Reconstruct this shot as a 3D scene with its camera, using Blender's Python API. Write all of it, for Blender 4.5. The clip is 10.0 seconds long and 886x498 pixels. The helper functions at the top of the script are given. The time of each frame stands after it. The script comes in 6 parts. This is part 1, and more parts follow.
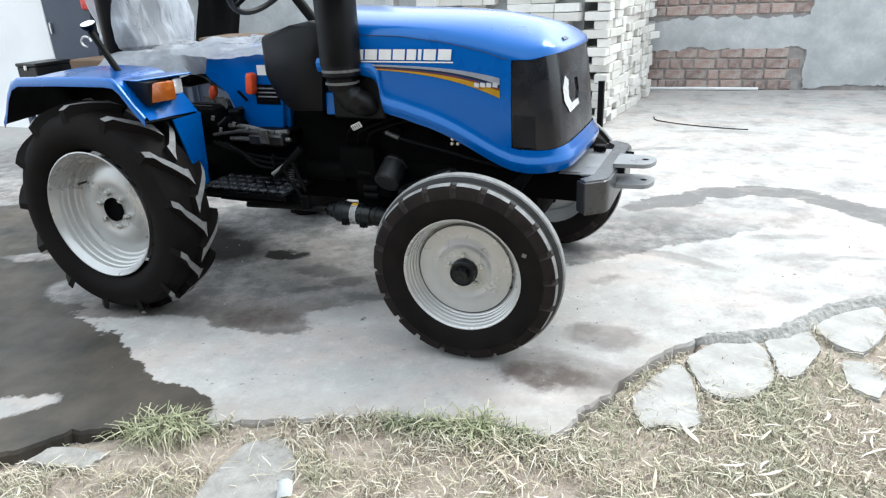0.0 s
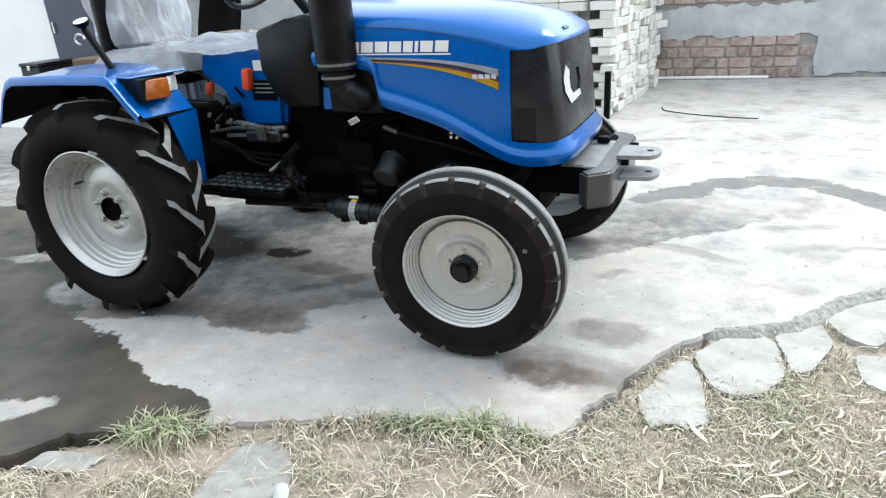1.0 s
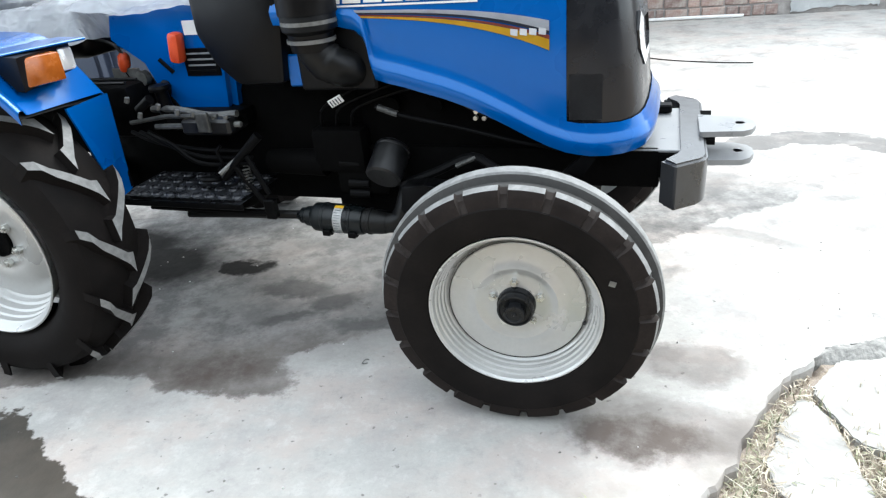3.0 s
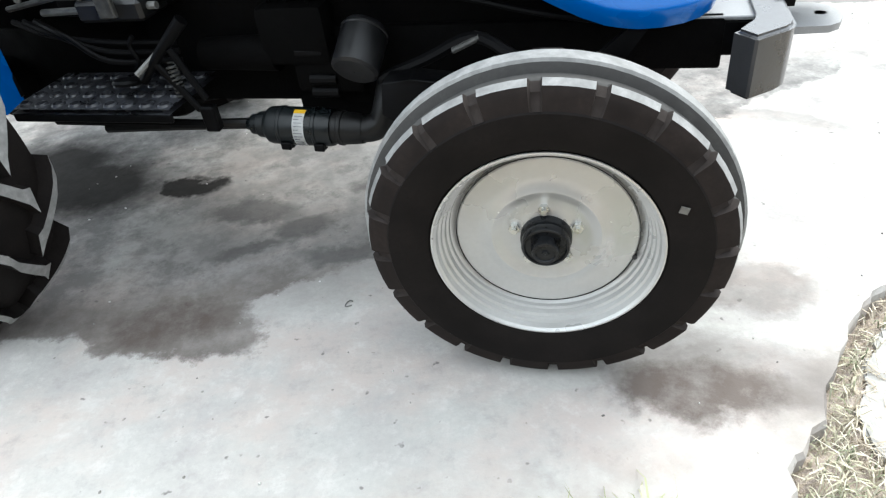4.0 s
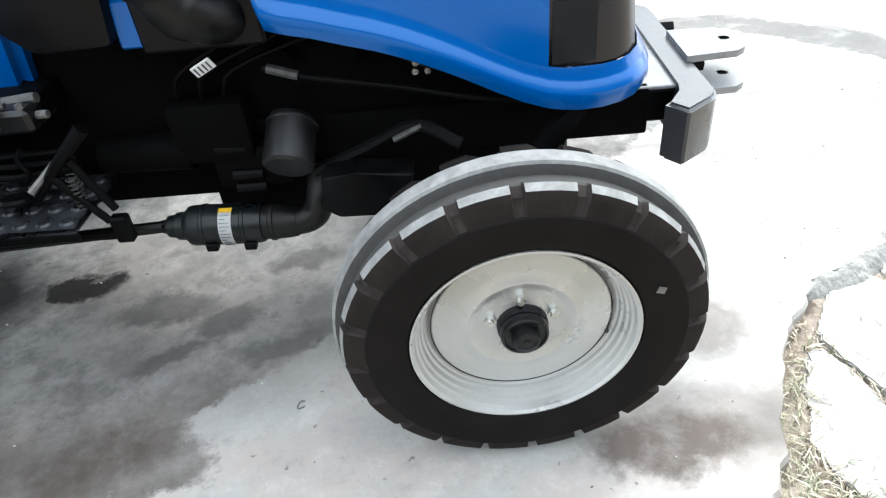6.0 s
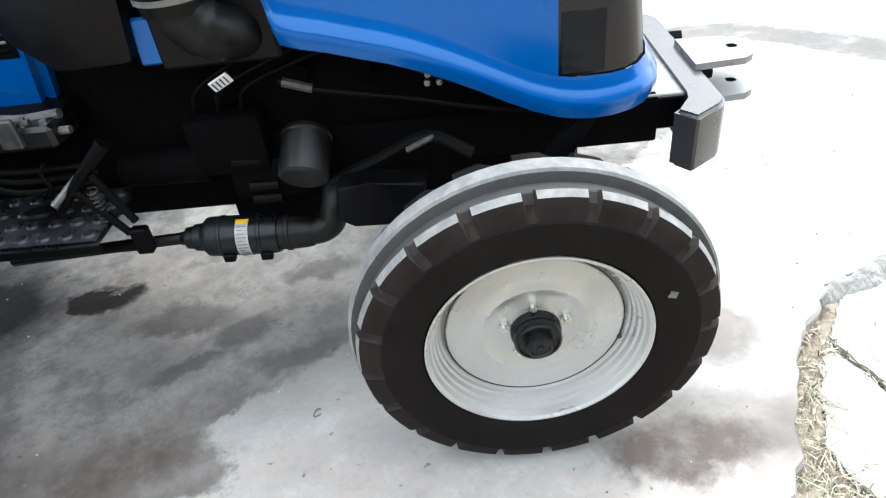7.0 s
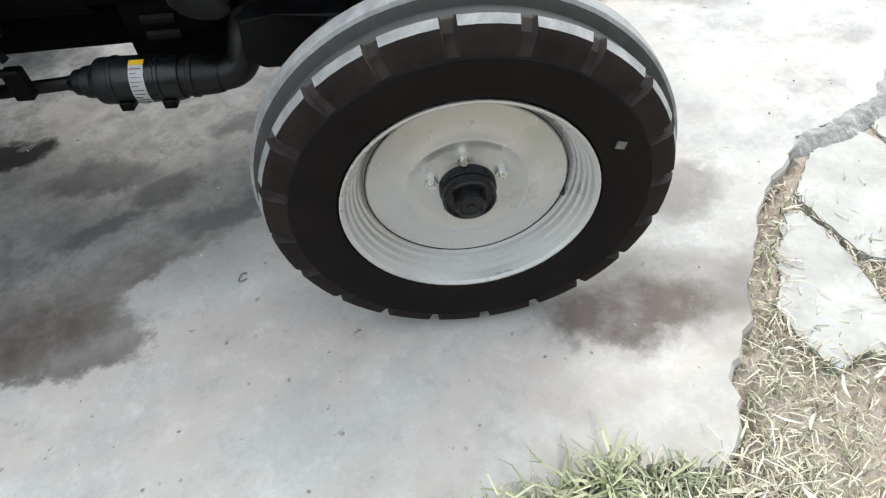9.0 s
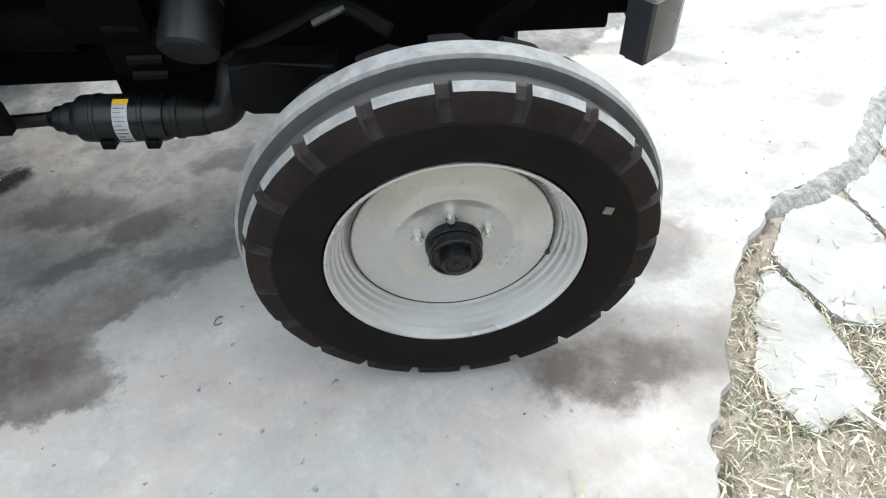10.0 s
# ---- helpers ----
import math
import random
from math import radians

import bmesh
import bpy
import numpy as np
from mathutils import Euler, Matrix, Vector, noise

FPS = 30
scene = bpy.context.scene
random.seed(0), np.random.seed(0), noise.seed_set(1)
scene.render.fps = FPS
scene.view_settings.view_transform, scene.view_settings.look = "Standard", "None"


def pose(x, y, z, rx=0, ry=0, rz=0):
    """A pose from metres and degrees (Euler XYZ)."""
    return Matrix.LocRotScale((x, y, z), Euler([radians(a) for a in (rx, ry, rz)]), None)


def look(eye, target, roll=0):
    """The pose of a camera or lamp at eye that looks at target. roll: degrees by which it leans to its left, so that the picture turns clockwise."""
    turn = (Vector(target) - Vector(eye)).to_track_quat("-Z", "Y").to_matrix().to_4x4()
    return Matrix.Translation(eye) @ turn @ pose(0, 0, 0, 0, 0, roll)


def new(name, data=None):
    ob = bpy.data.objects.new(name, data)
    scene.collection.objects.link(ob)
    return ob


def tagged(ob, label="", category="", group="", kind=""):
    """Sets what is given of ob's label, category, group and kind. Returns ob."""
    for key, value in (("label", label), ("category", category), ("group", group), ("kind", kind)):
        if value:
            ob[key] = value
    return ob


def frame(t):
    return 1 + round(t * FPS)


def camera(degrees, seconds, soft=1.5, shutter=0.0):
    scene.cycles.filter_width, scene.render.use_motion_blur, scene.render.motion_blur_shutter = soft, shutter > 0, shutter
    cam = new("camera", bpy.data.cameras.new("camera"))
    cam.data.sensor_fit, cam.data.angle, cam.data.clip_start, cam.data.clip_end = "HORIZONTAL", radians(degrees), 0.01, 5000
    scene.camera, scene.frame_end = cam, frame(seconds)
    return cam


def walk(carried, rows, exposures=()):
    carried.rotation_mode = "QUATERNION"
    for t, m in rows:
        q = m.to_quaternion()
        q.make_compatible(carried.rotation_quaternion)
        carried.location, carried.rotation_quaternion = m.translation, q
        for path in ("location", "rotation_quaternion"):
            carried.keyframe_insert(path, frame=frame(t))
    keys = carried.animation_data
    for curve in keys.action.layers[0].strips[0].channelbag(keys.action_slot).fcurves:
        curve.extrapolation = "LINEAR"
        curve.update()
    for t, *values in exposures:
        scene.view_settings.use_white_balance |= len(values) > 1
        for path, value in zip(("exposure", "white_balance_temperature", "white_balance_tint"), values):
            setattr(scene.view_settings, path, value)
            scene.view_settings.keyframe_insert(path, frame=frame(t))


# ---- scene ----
cam = camera(67.7, 10.0, soft=1.25)
PATH = [
    (0, (0.093, -1.865, 1.172), (-0.058, -0.015, 0.426), -2.7),
    (0.5, (0.112, -1.832, 1.166), (-0.044, 0.029, 0.450), -2.8),
    (1, (0.124, -1.816, 1.158), (-0.059, 0.025, 0.398), -3.8),
    (1.2, (0.134, -1.798, 1.142), (-0.028, 0.020, 0.325), -4.9),
    (1.5, (0.141, -1.756, 1.120), (-0.067, 0.023, 0.229), -5.3),
    (1.7, (0.110, -1.687, 1.111), (-0.102, 0.068, 0.176), -5.5),
    (2, (0.031, -1.570, 1.094), (-0.150, 0.232, 0.244), -4.0),
    (2.2, (-0.033, -1.473, 1.098), (-0.174, 0.331, 0.246), -4.8),
    (2.5, (-0.106, -1.373, 1.110), (-0.194, 0.425, 0.239), -3.7),
    (2.7, (-0.122, -1.313, 1.109), (-0.180, 0.497, 0.261), -4.3),
    (3.8, (-0.188, -0.871, 1.041), (-0.142, 0.747, -0.135), -6.8),
    (4, (-0.195, -0.823, 0.995), (-0.161, 0.773, -0.210), -7.7),
    (4.2, (-0.259, -0.764, 1.028), (-0.002, 0.762, -0.240), -4.4),
    (4.5, (-0.335, -0.712, 1.086), (0.178, 0.672, -0.263), -2.4),
    (4.7, (-0.333, -0.682, 1.092), (0.267, 0.720, -0.202), -0.4),
    (5, (-0.342, -0.670, 1.108), (0.250, 0.812, -0.097), -0.0),
    (5.5, (-0.336, -0.662, 1.108), (0.181, 0.841, -0.105), -2.6),
    (6, (-0.333, -0.675, 1.102), (0.100, 0.860, -0.104), -6.3),
    (6.2, (-0.337, -0.680, 1.099), (0.084, 0.851, -0.117), -7.2),
    (7.3, (-0.342, -0.700, 1.110), (0.068, 0.872, -0.056), -7.5),
    (7.5, (-0.339, -0.706, 1.095), (0.076, 0.811, -0.140), -7.5),
    (8, (-0.327, -0.705, 1.044), (0.106, 0.661, -0.351), -7.6),
    (8.5, (-0.289, -0.678, 1.007), (0.118, 0.580, -0.493), -7.0),
    (9, (-0.237, -0.625, 1.004), (0.109, 0.659, -0.490), -7.5),
    (9.5, (-0.224, -0.586, 0.996), (0.099, 0.699, -0.502), -7.4),
    (10, (-0.241, -0.587, 1.027), (0.209, 0.728, -0.411), -2.8),
]
walk(cam, [(t, look(eye, target, roll)) for t, eye, target, roll in PATH], exposures=[(0, 1.15, 6140, 3.5), (1.0, 1.13, 6160, 3.5), (2.0, 1.15, 6140, 3.5), (2.5, 1.34, 6140, 3.5), (4.0, 1.58, 6290, 3.5), (4.5, 1.50, 6260, 3.5), (5.0, 1.26, 6160, 3.5), (5.5, 1.56, 6140, 3.5), (6.2, 1.66, 6220, 3.5), (7.5, 1.73, 6240, 3.5), (8.2, 1.42, 6360, 3.5), (9.0, 1.19, 6320, 3.5), (10, 1.32, 6220, 3.5)])

# ---- light ----
world = bpy.data.worlds.new("sky")
scene.world = world
world.use_nodes = True
wn, wl = world.node_tree.nodes, world.node_tree.links
sky = wn.new("ShaderNodeTexSky")
sky.sky_type, sky.sun_disc = "NISHITA", False
sky.sun_elevation, sky.sun_rotation = radians(50), radians(52)
sky.dust_density, sky.air_density, sky.ozone_density = 3.0, 0.7, 1.0
soft_sky = wn.new("ShaderNodeMixRGB")          # thin cloud: mostly grey
soft_sky.inputs[0].default_value = 0.75
soft_sky.inputs[2].default_value = (9.0, 9.3, 9.8, 1)
wl.new(sky.outputs[0], soft_sky.inputs[1])
wl.new(soft_sky.outputs[0], wn["Background"].inputs[0])
wn["Background"].inputs[1].default_value = 0.12

sun = new("sun", bpy.data.lights.new("sun", "SUN"))
sun.data.energy, sun.data.angle, sun.data.color = 1.3, radians(35), (1.0, 0.97, 0.93)
sun.matrix_world = look((2.4, 1.9, 3.6), (0, 0, 0))


# ---- materials ----
class Mat:
    """A node material with a few shorthand builders."""

    def __init__(self, name, rough=0.5, metal=0.0, coat=0.0, spec=0.5):
        self.m = bpy.data.materials.new(name)
        self.m.use_nodes = True
        self.n, self.l = self.m.node_tree.nodes, self.m.node_tree.links
        self.b = self.n["Principled BSDF"]
        self.b.inputs["Roughness"].default_value = rough
        self.b.inputs["Metallic"].default_value = metal
        self.b.inputs["Coat Weight"].default_value = coat
        self.b.inputs["Coat Roughness"].default_value = 0.16
        self.b.inputs["Specular IOR Level"].default_value = spec
        self.co = self.n.new("ShaderNodeTexCoord").outputs["Object"]

    def put(self, value, socket):
        if isinstance(value, (int, float)):
            socket.default_value = value
        elif isinstance(value, tuple):
            socket.default_value = (*value, 1) if len(value) == 3 and len(socket.default_value) == 4 else value
        else:
            self.l.new(value, socket)

    def noise(self, scale, detail=4, rough=0.6, vec=None, stretch=None):
        t = self.n.new("ShaderNodeTexNoise")
        t.inputs["Scale"].default_value, t.inputs["Detail"].default_value = scale, detail
        t.inputs["Roughness"].default_value = rough
        v = self.co if vec is None else vec
        if stretch:
            mp = self.n.new("ShaderNodeMapping")
            mp.inputs["Scale"].default_value = stretch
            self.l.new(v, mp.inputs[0])
            v = mp.outputs[0]
        self.l.new(v, t.inputs["Vector"])
        return t.outputs["Fac"]

    def ramp(self, fac, a, b, lo=0.35, hi=0.65):
        r = self.n.new("ShaderNodeMapRange")
        r.clamp = True
        for k, v in zip(("From Min", "From Max", "To Min", "To Max"), (lo, hi, a, b)):
            r.inputs[k].default_value = v
        self.l.new(fac, r.inputs["Value"])
        return r.outputs[0]

    def math(self, op, a, b=0.0):
        k = self.n.new("ShaderNodeMath")
        k.operation = op
        self.put(a, k.inputs[0])
        self.put(b, k.inputs[1])
        return k.outputs[0]

    def mix(self, fac, a, b, blend="MIX"):
        k = self.n.new("ShaderNodeMixRGB")
        k.blend_type = blend
        self.put(fac, k.inputs[0])
        self.put(a, k.inputs[1])
        self.put(b, k.inputs[2])
        return k.outputs[0]

    def colour(self, c):
        self.put(c, self.b.inputs["Base Color"])
        return self

    def bump(self, height, strength=0.3, dist=0.002):
        k = self.n.new("ShaderNodeBump")
        k.inputs["Strength"].default_value, k.inputs["Distance"].default_value = strength, dist
        self.l.new(height, k.inputs["Height"])
        self.l.new(k.outputs[0], self.b.inputs["Normal"])
        return self

    def random(self):
        return self.n.new("ShaderNodeObjectInfo").outputs["Random"]

    def island(self):
        return self.n.new("ShaderNodeNewGeometry").outputs["Random Per Island"]


def worn(name, dark, light, rough=0.5, metal=0.0, scale=8, fine=90, coat=0.0, strength=0.15, dist=0.001, spec=0.5, rvar=0.12):
    """Two tones at two scales, with fine relief."""
    k = Mat(name, rough, metal, coat, spec)
    big, small = k.noise(scale), k.noise(fine, 3)
    k.colour(k.mix(k.ramp(small, 0.0, 0.35), k.mix(k.ramp(big, 0, 1), dark, light), dark))
    k.put(k.ramp(big, max(rough - rvar, 0.03), min(rough + rvar, 1)), k.b.inputs["Roughness"])
    k.bump(small, strength, dist)
    return k.m


BLUE = worn("blue_paint", (0.0, 0.084, 0.355), (0.0, 0.097, 0.395), 0.30, scale=3, fine=300, coat=1.0, strength=0.012, rvar=0.05, spec=0.6)
BLUE.node_tree.nodes["Principled BSDF"].inputs["Coat IOR"].default_value = 1.38
BLUE.node_tree.nodes["Principled BSDF"].inputs["Specular Tint"].default_value = (0.12, 0.52, 1.0, 1.0)
BLUE.node_tree.nodes["Principled BSDF"].inputs["Coat Roughness"].default_value = 0.15
BLACK = worn("black_paint", (0.0015, 0.0015, 0.0017), (0.004, 0.004, 0.0045), 0.5, scale=14, fine=160, spec=0.09)
IRON = worn("cast_iron_black", (0.0008, 0.0008, 0.0008), (0.0022, 0.002, 0.002), 0.8, scale=20, fine=150, strength=0.5, dist=0.002, spec=0.07)
PLASTIC = worn("black_plastic", (0.002, 0.002, 0.0024), (0.0045, 0.0045, 0.005), 0.45, scale=10, fine=250, strength=0.1, spec=0.2)
CANISTER = worn("blue_grey_plastic", (0.004, 0.0058, 0.0066), (0.0075, 0.0098, 0.011), 0.34, scale=14, fine=220, strength=0.1, spec=0.35)
GREYMETAL = worn("grey_painted_steel", (0.0035, 0.0037, 0.0042), (0.010, 0.010, 0.011), 0.42, scale=12, fine=200)
PLATE = worn("scuffed_black_plate", (0.016, 0.017, 0.020), (0.050, 0.052, 0.060), 0.36, scale=25, fine=120, strength=0.4, spec=0.5)
BUMPERM = worn("charcoal_steel", (0.024, 0.025, 0.028), (0.042, 0.043, 0.047), 0.34, scale=9, fine=200, coat=0.5, spec=0.5)
HUBBLACK = worn("glossy_black_hub", (0.006, 0.0065, 0.0075), (0.015, 0.016, 0.018), 0.32, scale=25, fine=150, spec=0.3)
RIM = worn("silver_rim_paint", (0.50, 0.50, 0.49), (0.58, 0.58, 0.57), 0.32, metal=0.5, scale=6, fine=120, strength=0.08)
CHROME = worn("zinc_bolt", (0.55, 0.55, 0.52), (0.75, 0.75, 0.72), 0.3, metal=0.9, scale=60, fine=300)
RUBBER = worn("tyre_rubber", (0.0065, 0.0056, 0.0054), (0.0145, 0.0122, 0.0114), 0.68, scale=9, fine=130, strength=0.15, spec=0.08)
SHOULDER_RUBBER = worn("dusty_shoulder_rubber", (0.012, 0.0095, 0.0088), (0.026, 0.0205, 0.0185), 0.8, scale=16, fine=120, strength=0.2, spec=0.12)
SLOT_DUST = worn("dusty_slot_rubber", (0.026, 0.0215, 0.020), (0.048, 0.041, 0.038), 0.85, scale=30, fine=140, spec=0.1)
GROOVE = worn("dusty_groove_rubber", (0.030, 0.029, 0.028), (0.060, 0.058, 0.056), 0.85, scale=30, fine=160)
STEEL = worn("pale_painted_steel", (0.20, 0.204, 0.212), (0.29, 0.295, 0.30), 0.38, scale=12, fine=200)
# tread faces: dust, lightened further to paint the sky's sheen on the rubber
TREAD = worn("dusty_sheen_tread_rubber", (0.17, 0.17, 0.168), (0.30, 0.30, 0.295), 0.8, scale=35, fine=200, strength=0.3)
HOSE = worn("hose_rubber", (0.003, 0.003, 0.003), (0.007, 0.007, 0.007), 0.45, scale=20, fine=180, spec=0.3)
GREYZINC = worn("grey_zinc", (0.05, 0.05, 0.048), (0.11, 0.11, 0.105), 0.5, metal=0.4, scale=50, fine=250)
DULLZINC = worn("dull_zinc", (0.12, 0.12, 0.115), (0.22, 0.22, 0.21), 0.5, metal=0.5, scale=50, fine=250)
GRILLE = worn("smoked_grille_plastic", (0.006, 0.0068, 0.0095), (0.012, 0.0133, 0.0175), 0.25, scale=12, fine=250, coat=0.22, spec=0.35)
INSERT = worn("dull_grey_plastic", (0.022, 0.022, 0.024), (0.04, 0.04, 0.043), 0.5, scale=14, fine=200, spec=0.3)
ORANGE = worn("orange_plastic", (0.58, 0.055, 0.012), (0.72, 0.09, 0.02), 0.4, scale=20, fine=200)
AMBER = worn("amber_lens", (0.30, 0.075, 0.010), (0.42, 0.115, 0.016), 0.2, scale=40, fine=120, coat=0.5)
WHITE = worn("white_decal", (0.74, 0.74, 0.73), (0.82, 0.82, 0.81), 0.4, scale=20, fine=200, strength=0.02)
YELLOW = worn("yellow_decal", (0.72, 0.42, 0.02), (0.8, 0.48, 0.03), 0.4, scale=20, fine=200, strength=0.02)
REDDECAL = worn("red_decal", (0.25, 0.05, 0.03), (0.35, 0.07, 0.04), 0.4, scale=20, fine=200, strength=0.02)
SILVERDECAL = worn("silver_decal", (0.52, 0.54, 0.58), (0.62, 0.64, 0.67), 0.4, metal=0.2, scale=20, fine=200, strength=0.02)
DARKDECAL = worn("dark_decal", (0.02, 0.025, 0.05), (0.03, 0.035, 0.06), 0.4, scale=20, fine=200, strength=0.02)
LENS = worn("lamp_lens", (0.86, 0.87, 0.88), (0.93, 0.94, 0.95), 0.2, metal=0.35, scale=30, fine=90)
CARD = worn("brown_cardboard", (0.10, 0.062, 0.038), (0.17, 0.11, 0.07), 0.8, scale=5, fine=90)
PLASTER = worn("grey_cement_plaster", (0.38, 0.395, 0.40), (0.58, 0.59, 0.585), 0.85, scale=3, fine=40, strength=0.4, dist=0.004)
WHITEWASH = worn("white_wall_paint", (0.80, 0.80, 0.80), (0.88, 0.88, 0.88), 0.8, scale=1.5, fine=40, strength=0.2)
MORTAR = worn("mortar", (0.24, 0.225, 0.215), (0.40, 0.375, 0.355), 0.95, scale=8, fine=60, strength=0.6, dist=0.006)
NAVY = worn("dark_blue_grey_metal", (0.035, 0.045, 0.075), (0.055, 0.068, 0.10), 0.5, scale=4, fine=90)


def brick_mat(name, tones, spread):
    k = Mat(name, 0.9)
    r = k.random()
    c = k.mix(k.ramp(r, 0, 1, 0.0, 1.0), *tones)
    grain, blot = k.noise(45, 4), k.noise(9, 3)
    c = k.mix(k.ramp(blot, 0, spread), c, (0.52, 0.48, 0.44))
    k.colour(k.mix(k.ramp(grain, 0, 0.35), c, tones[0]))
    return k.bump(grain, 0.5, 0.004).m


RED_BRICK = brick_mat("red_brick", ((0.15, 0.085, 0.075), (0.50, 0.34, 0.285)), 0.75)
DARKWALL = worn("dark_grey_render", (0.05, 0.048, 0.045), (0.09, 0.086, 0.08), 0.9, scale=2, fine=40, strength=0.4, dist=0.004)
PALE_BRICK = brick_mat("pale_brick", ((0.64, 0.62, 0.57), (0.86, 0.84, 0.80)), 0.2)


def plastic_sheet():
    """Thin clear film, milky along its creases."""
    k = Mat("clear_plastic_sheet", 0.12)
    fold = k.noise(5, 3, 0.5, stretch=(1, 2.2, 0.8))
    ridge = k.ramp(k.math("ABSOLUTE", k.math("SUBTRACT", fold, 0.5)), 1, 0, 0.0, 0.09)
    k.colour((0.50, 0.52, 0.56))
    k.put(k.math("ADD", k.math("MULTIPLY", ridge, 0.22), k.ramp(k.noise(2.6, 3), 0.38, 0.78)), k.b.inputs["Alpha"])
    k.bump(k.math("ADD", fold, k.math("MULTIPLY", ridge, 0.2)), 0.8, 0.02)
    return k.m


SHEET = plastic_sheet()


def concrete():
    """Worn cement paving with damp and oil stains, and the tractor's shade painted in."""
    k = Mat("worn_concrete", 0.8)
    big, mid, fine = k.noise(1.3, 5), k.noise(7, 5, 0.65), k.noise(70, 4, 0.7)
    base = k.mix(k.ramp(big, 0, 1, 0.3, 0.7), (0.385, 0.372, 0.35), (0.50, 0.489, 0.464))
    cloud = k.noise(3.4, 8, 0.68)
    base = k.mix(k.ramp(cloud, 0, 0.6, 0.47, 0.66), base, (0.33, 0.315, 0.31))
    base = k.mix(k.ramp(mid, 0, 0.45, 0.45, 0.7), base, (0.40, 0.36, 0.345))
    base = k.mix(k.ramp(fine, 0, 0.25), base, (0.28, 0.27, 0.26))
    tint = k.noise(2.1, 6, 0.7, stretch=(1, 1.6, 1))
    base = k.mix(k.ramp(tint, 0, 0.75, 0.47, 0.62), base, (0.46, 0.395, 0.36))
    scuff = k.noise(11, 7, 0.75)
    base = k.mix(k.ramp(scuff, 0, 0.55, 0.53, 0.66), base, (0.55, 0.537, 0.512))
    base = k.mix(k.ramp(scuff, 0.45, 0, 0.34, 0.46), base, (0.27, 0.255, 0.25))
    pits = k.noise(38, 2, 0.5)
    base = k.mix(k.ramp(pits, 0, 0.75, 0.70, 0.76), base, (0.10, 0.095, 0.09))
    sep = k.n.new("ShaderNodeSeparateXYZ")
    warp = k.n.new("ShaderNodeTexNoise")
    warp.inputs["Scale"].default_value, warp.inputs["Detail"].default_value, warp.inputs["Roughness"].default_value = 5.5, 9, 0.68
    k.l.new(k.co, warp.inputs["Vector"])
    add = k.n.new("ShaderNodeMixRGB")
    add.blend_type = "LINEAR_LIGHT"
    add.inputs[0].default_value = 0.11
    k.l.new(k.co, add.inputs[1])
    k.l.new(warp.outputs["Color"], add.inputs[2])
    k.l.new(add.outputs[0], sep.inputs[0])
    X, Y = sep.outputs[0], sep.outputs[1]

    def blob(cx, cy, rx, ry, turn, soft=0.25):
        c, s = math.cos(radians(turn)), math.sin(radians(turn))
        dx, dy = k.math("SUBTRACT", X, cx), k.math("SUBTRACT", Y, cy)
        u = k.math("ADD", k.math("MULTIPLY", dx, c / rx), k.math("MULTIPLY", dy, s / rx))
        v = k.math("ADD", k.math("MULTIPLY", dx, -s / ry), k.math("MULTIPLY", dy, c / ry))
        r = k.math("ADD", k.math("MULTIPLY", u, u), k.math("MULTIPLY", v, v))
        return k.ramp(r, 1, 0, 1 - soft, 1 + soft)

    def union(items):
        out = items[0]
        for i in items[1:]:
            out = k.math("MAXIMUM", out, i)
        return out

    # wet pool beside the grass, running in under the rear wheel
    line = k.math("ADD", k.math("MULTIPLY", k.math("SUBTRACT", X, -1.105), -0.664), k.math("MULTIPLY", k.math("SUBTRACT", Y, 0.0), -0.747))
    wet = union([k.ramp(k.math("ADD", line, k.math("MULTIPLY", k.math("SUBTRACT", k.noise(3.2, 5, 0.6), 0.5), 0.35)), 0, 1, -0.006, 0.006), blob(-0.92, -0.19, 0.17, 0.085, -22, 0.06), blob(-2.7, 1.15, 1.05, 0.75, -10, 0.05)])
    dry = union([blob(-1.44, -0.22, 0.16, 0.05, 25, 0.3), blob(-1.72, 0.62, 0.16, 0.09, -40, 0.3), blob(-2.2, 1.02, 0.14, 0.05, 0, 0.3)])
    wet = k.math("MULTIPLY", wet, k.math("SUBTRACT", 1.0, k.math("MULTIPLY", dry, 0.85)))
    patchy = k.noise(5.5, 6, 0.7)
    # old damp under the tractor, with a stepped near edge; also carries painted shade
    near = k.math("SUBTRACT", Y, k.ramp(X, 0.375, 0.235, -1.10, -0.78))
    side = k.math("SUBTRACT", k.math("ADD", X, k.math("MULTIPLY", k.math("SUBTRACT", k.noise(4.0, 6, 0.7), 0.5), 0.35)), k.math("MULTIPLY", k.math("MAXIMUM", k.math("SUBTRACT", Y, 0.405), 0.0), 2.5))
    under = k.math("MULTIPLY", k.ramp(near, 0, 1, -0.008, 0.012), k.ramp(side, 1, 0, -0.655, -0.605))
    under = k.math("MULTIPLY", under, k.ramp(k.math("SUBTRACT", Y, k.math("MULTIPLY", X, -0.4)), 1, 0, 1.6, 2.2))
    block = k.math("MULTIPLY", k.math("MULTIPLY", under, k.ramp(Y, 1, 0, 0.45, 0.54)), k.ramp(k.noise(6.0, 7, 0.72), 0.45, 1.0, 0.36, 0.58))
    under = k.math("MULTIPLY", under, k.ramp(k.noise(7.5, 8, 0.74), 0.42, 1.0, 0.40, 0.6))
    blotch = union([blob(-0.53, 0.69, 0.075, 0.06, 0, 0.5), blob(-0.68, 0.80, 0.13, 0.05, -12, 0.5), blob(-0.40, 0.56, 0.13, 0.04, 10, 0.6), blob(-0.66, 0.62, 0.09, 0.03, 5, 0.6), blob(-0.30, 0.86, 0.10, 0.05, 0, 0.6)])
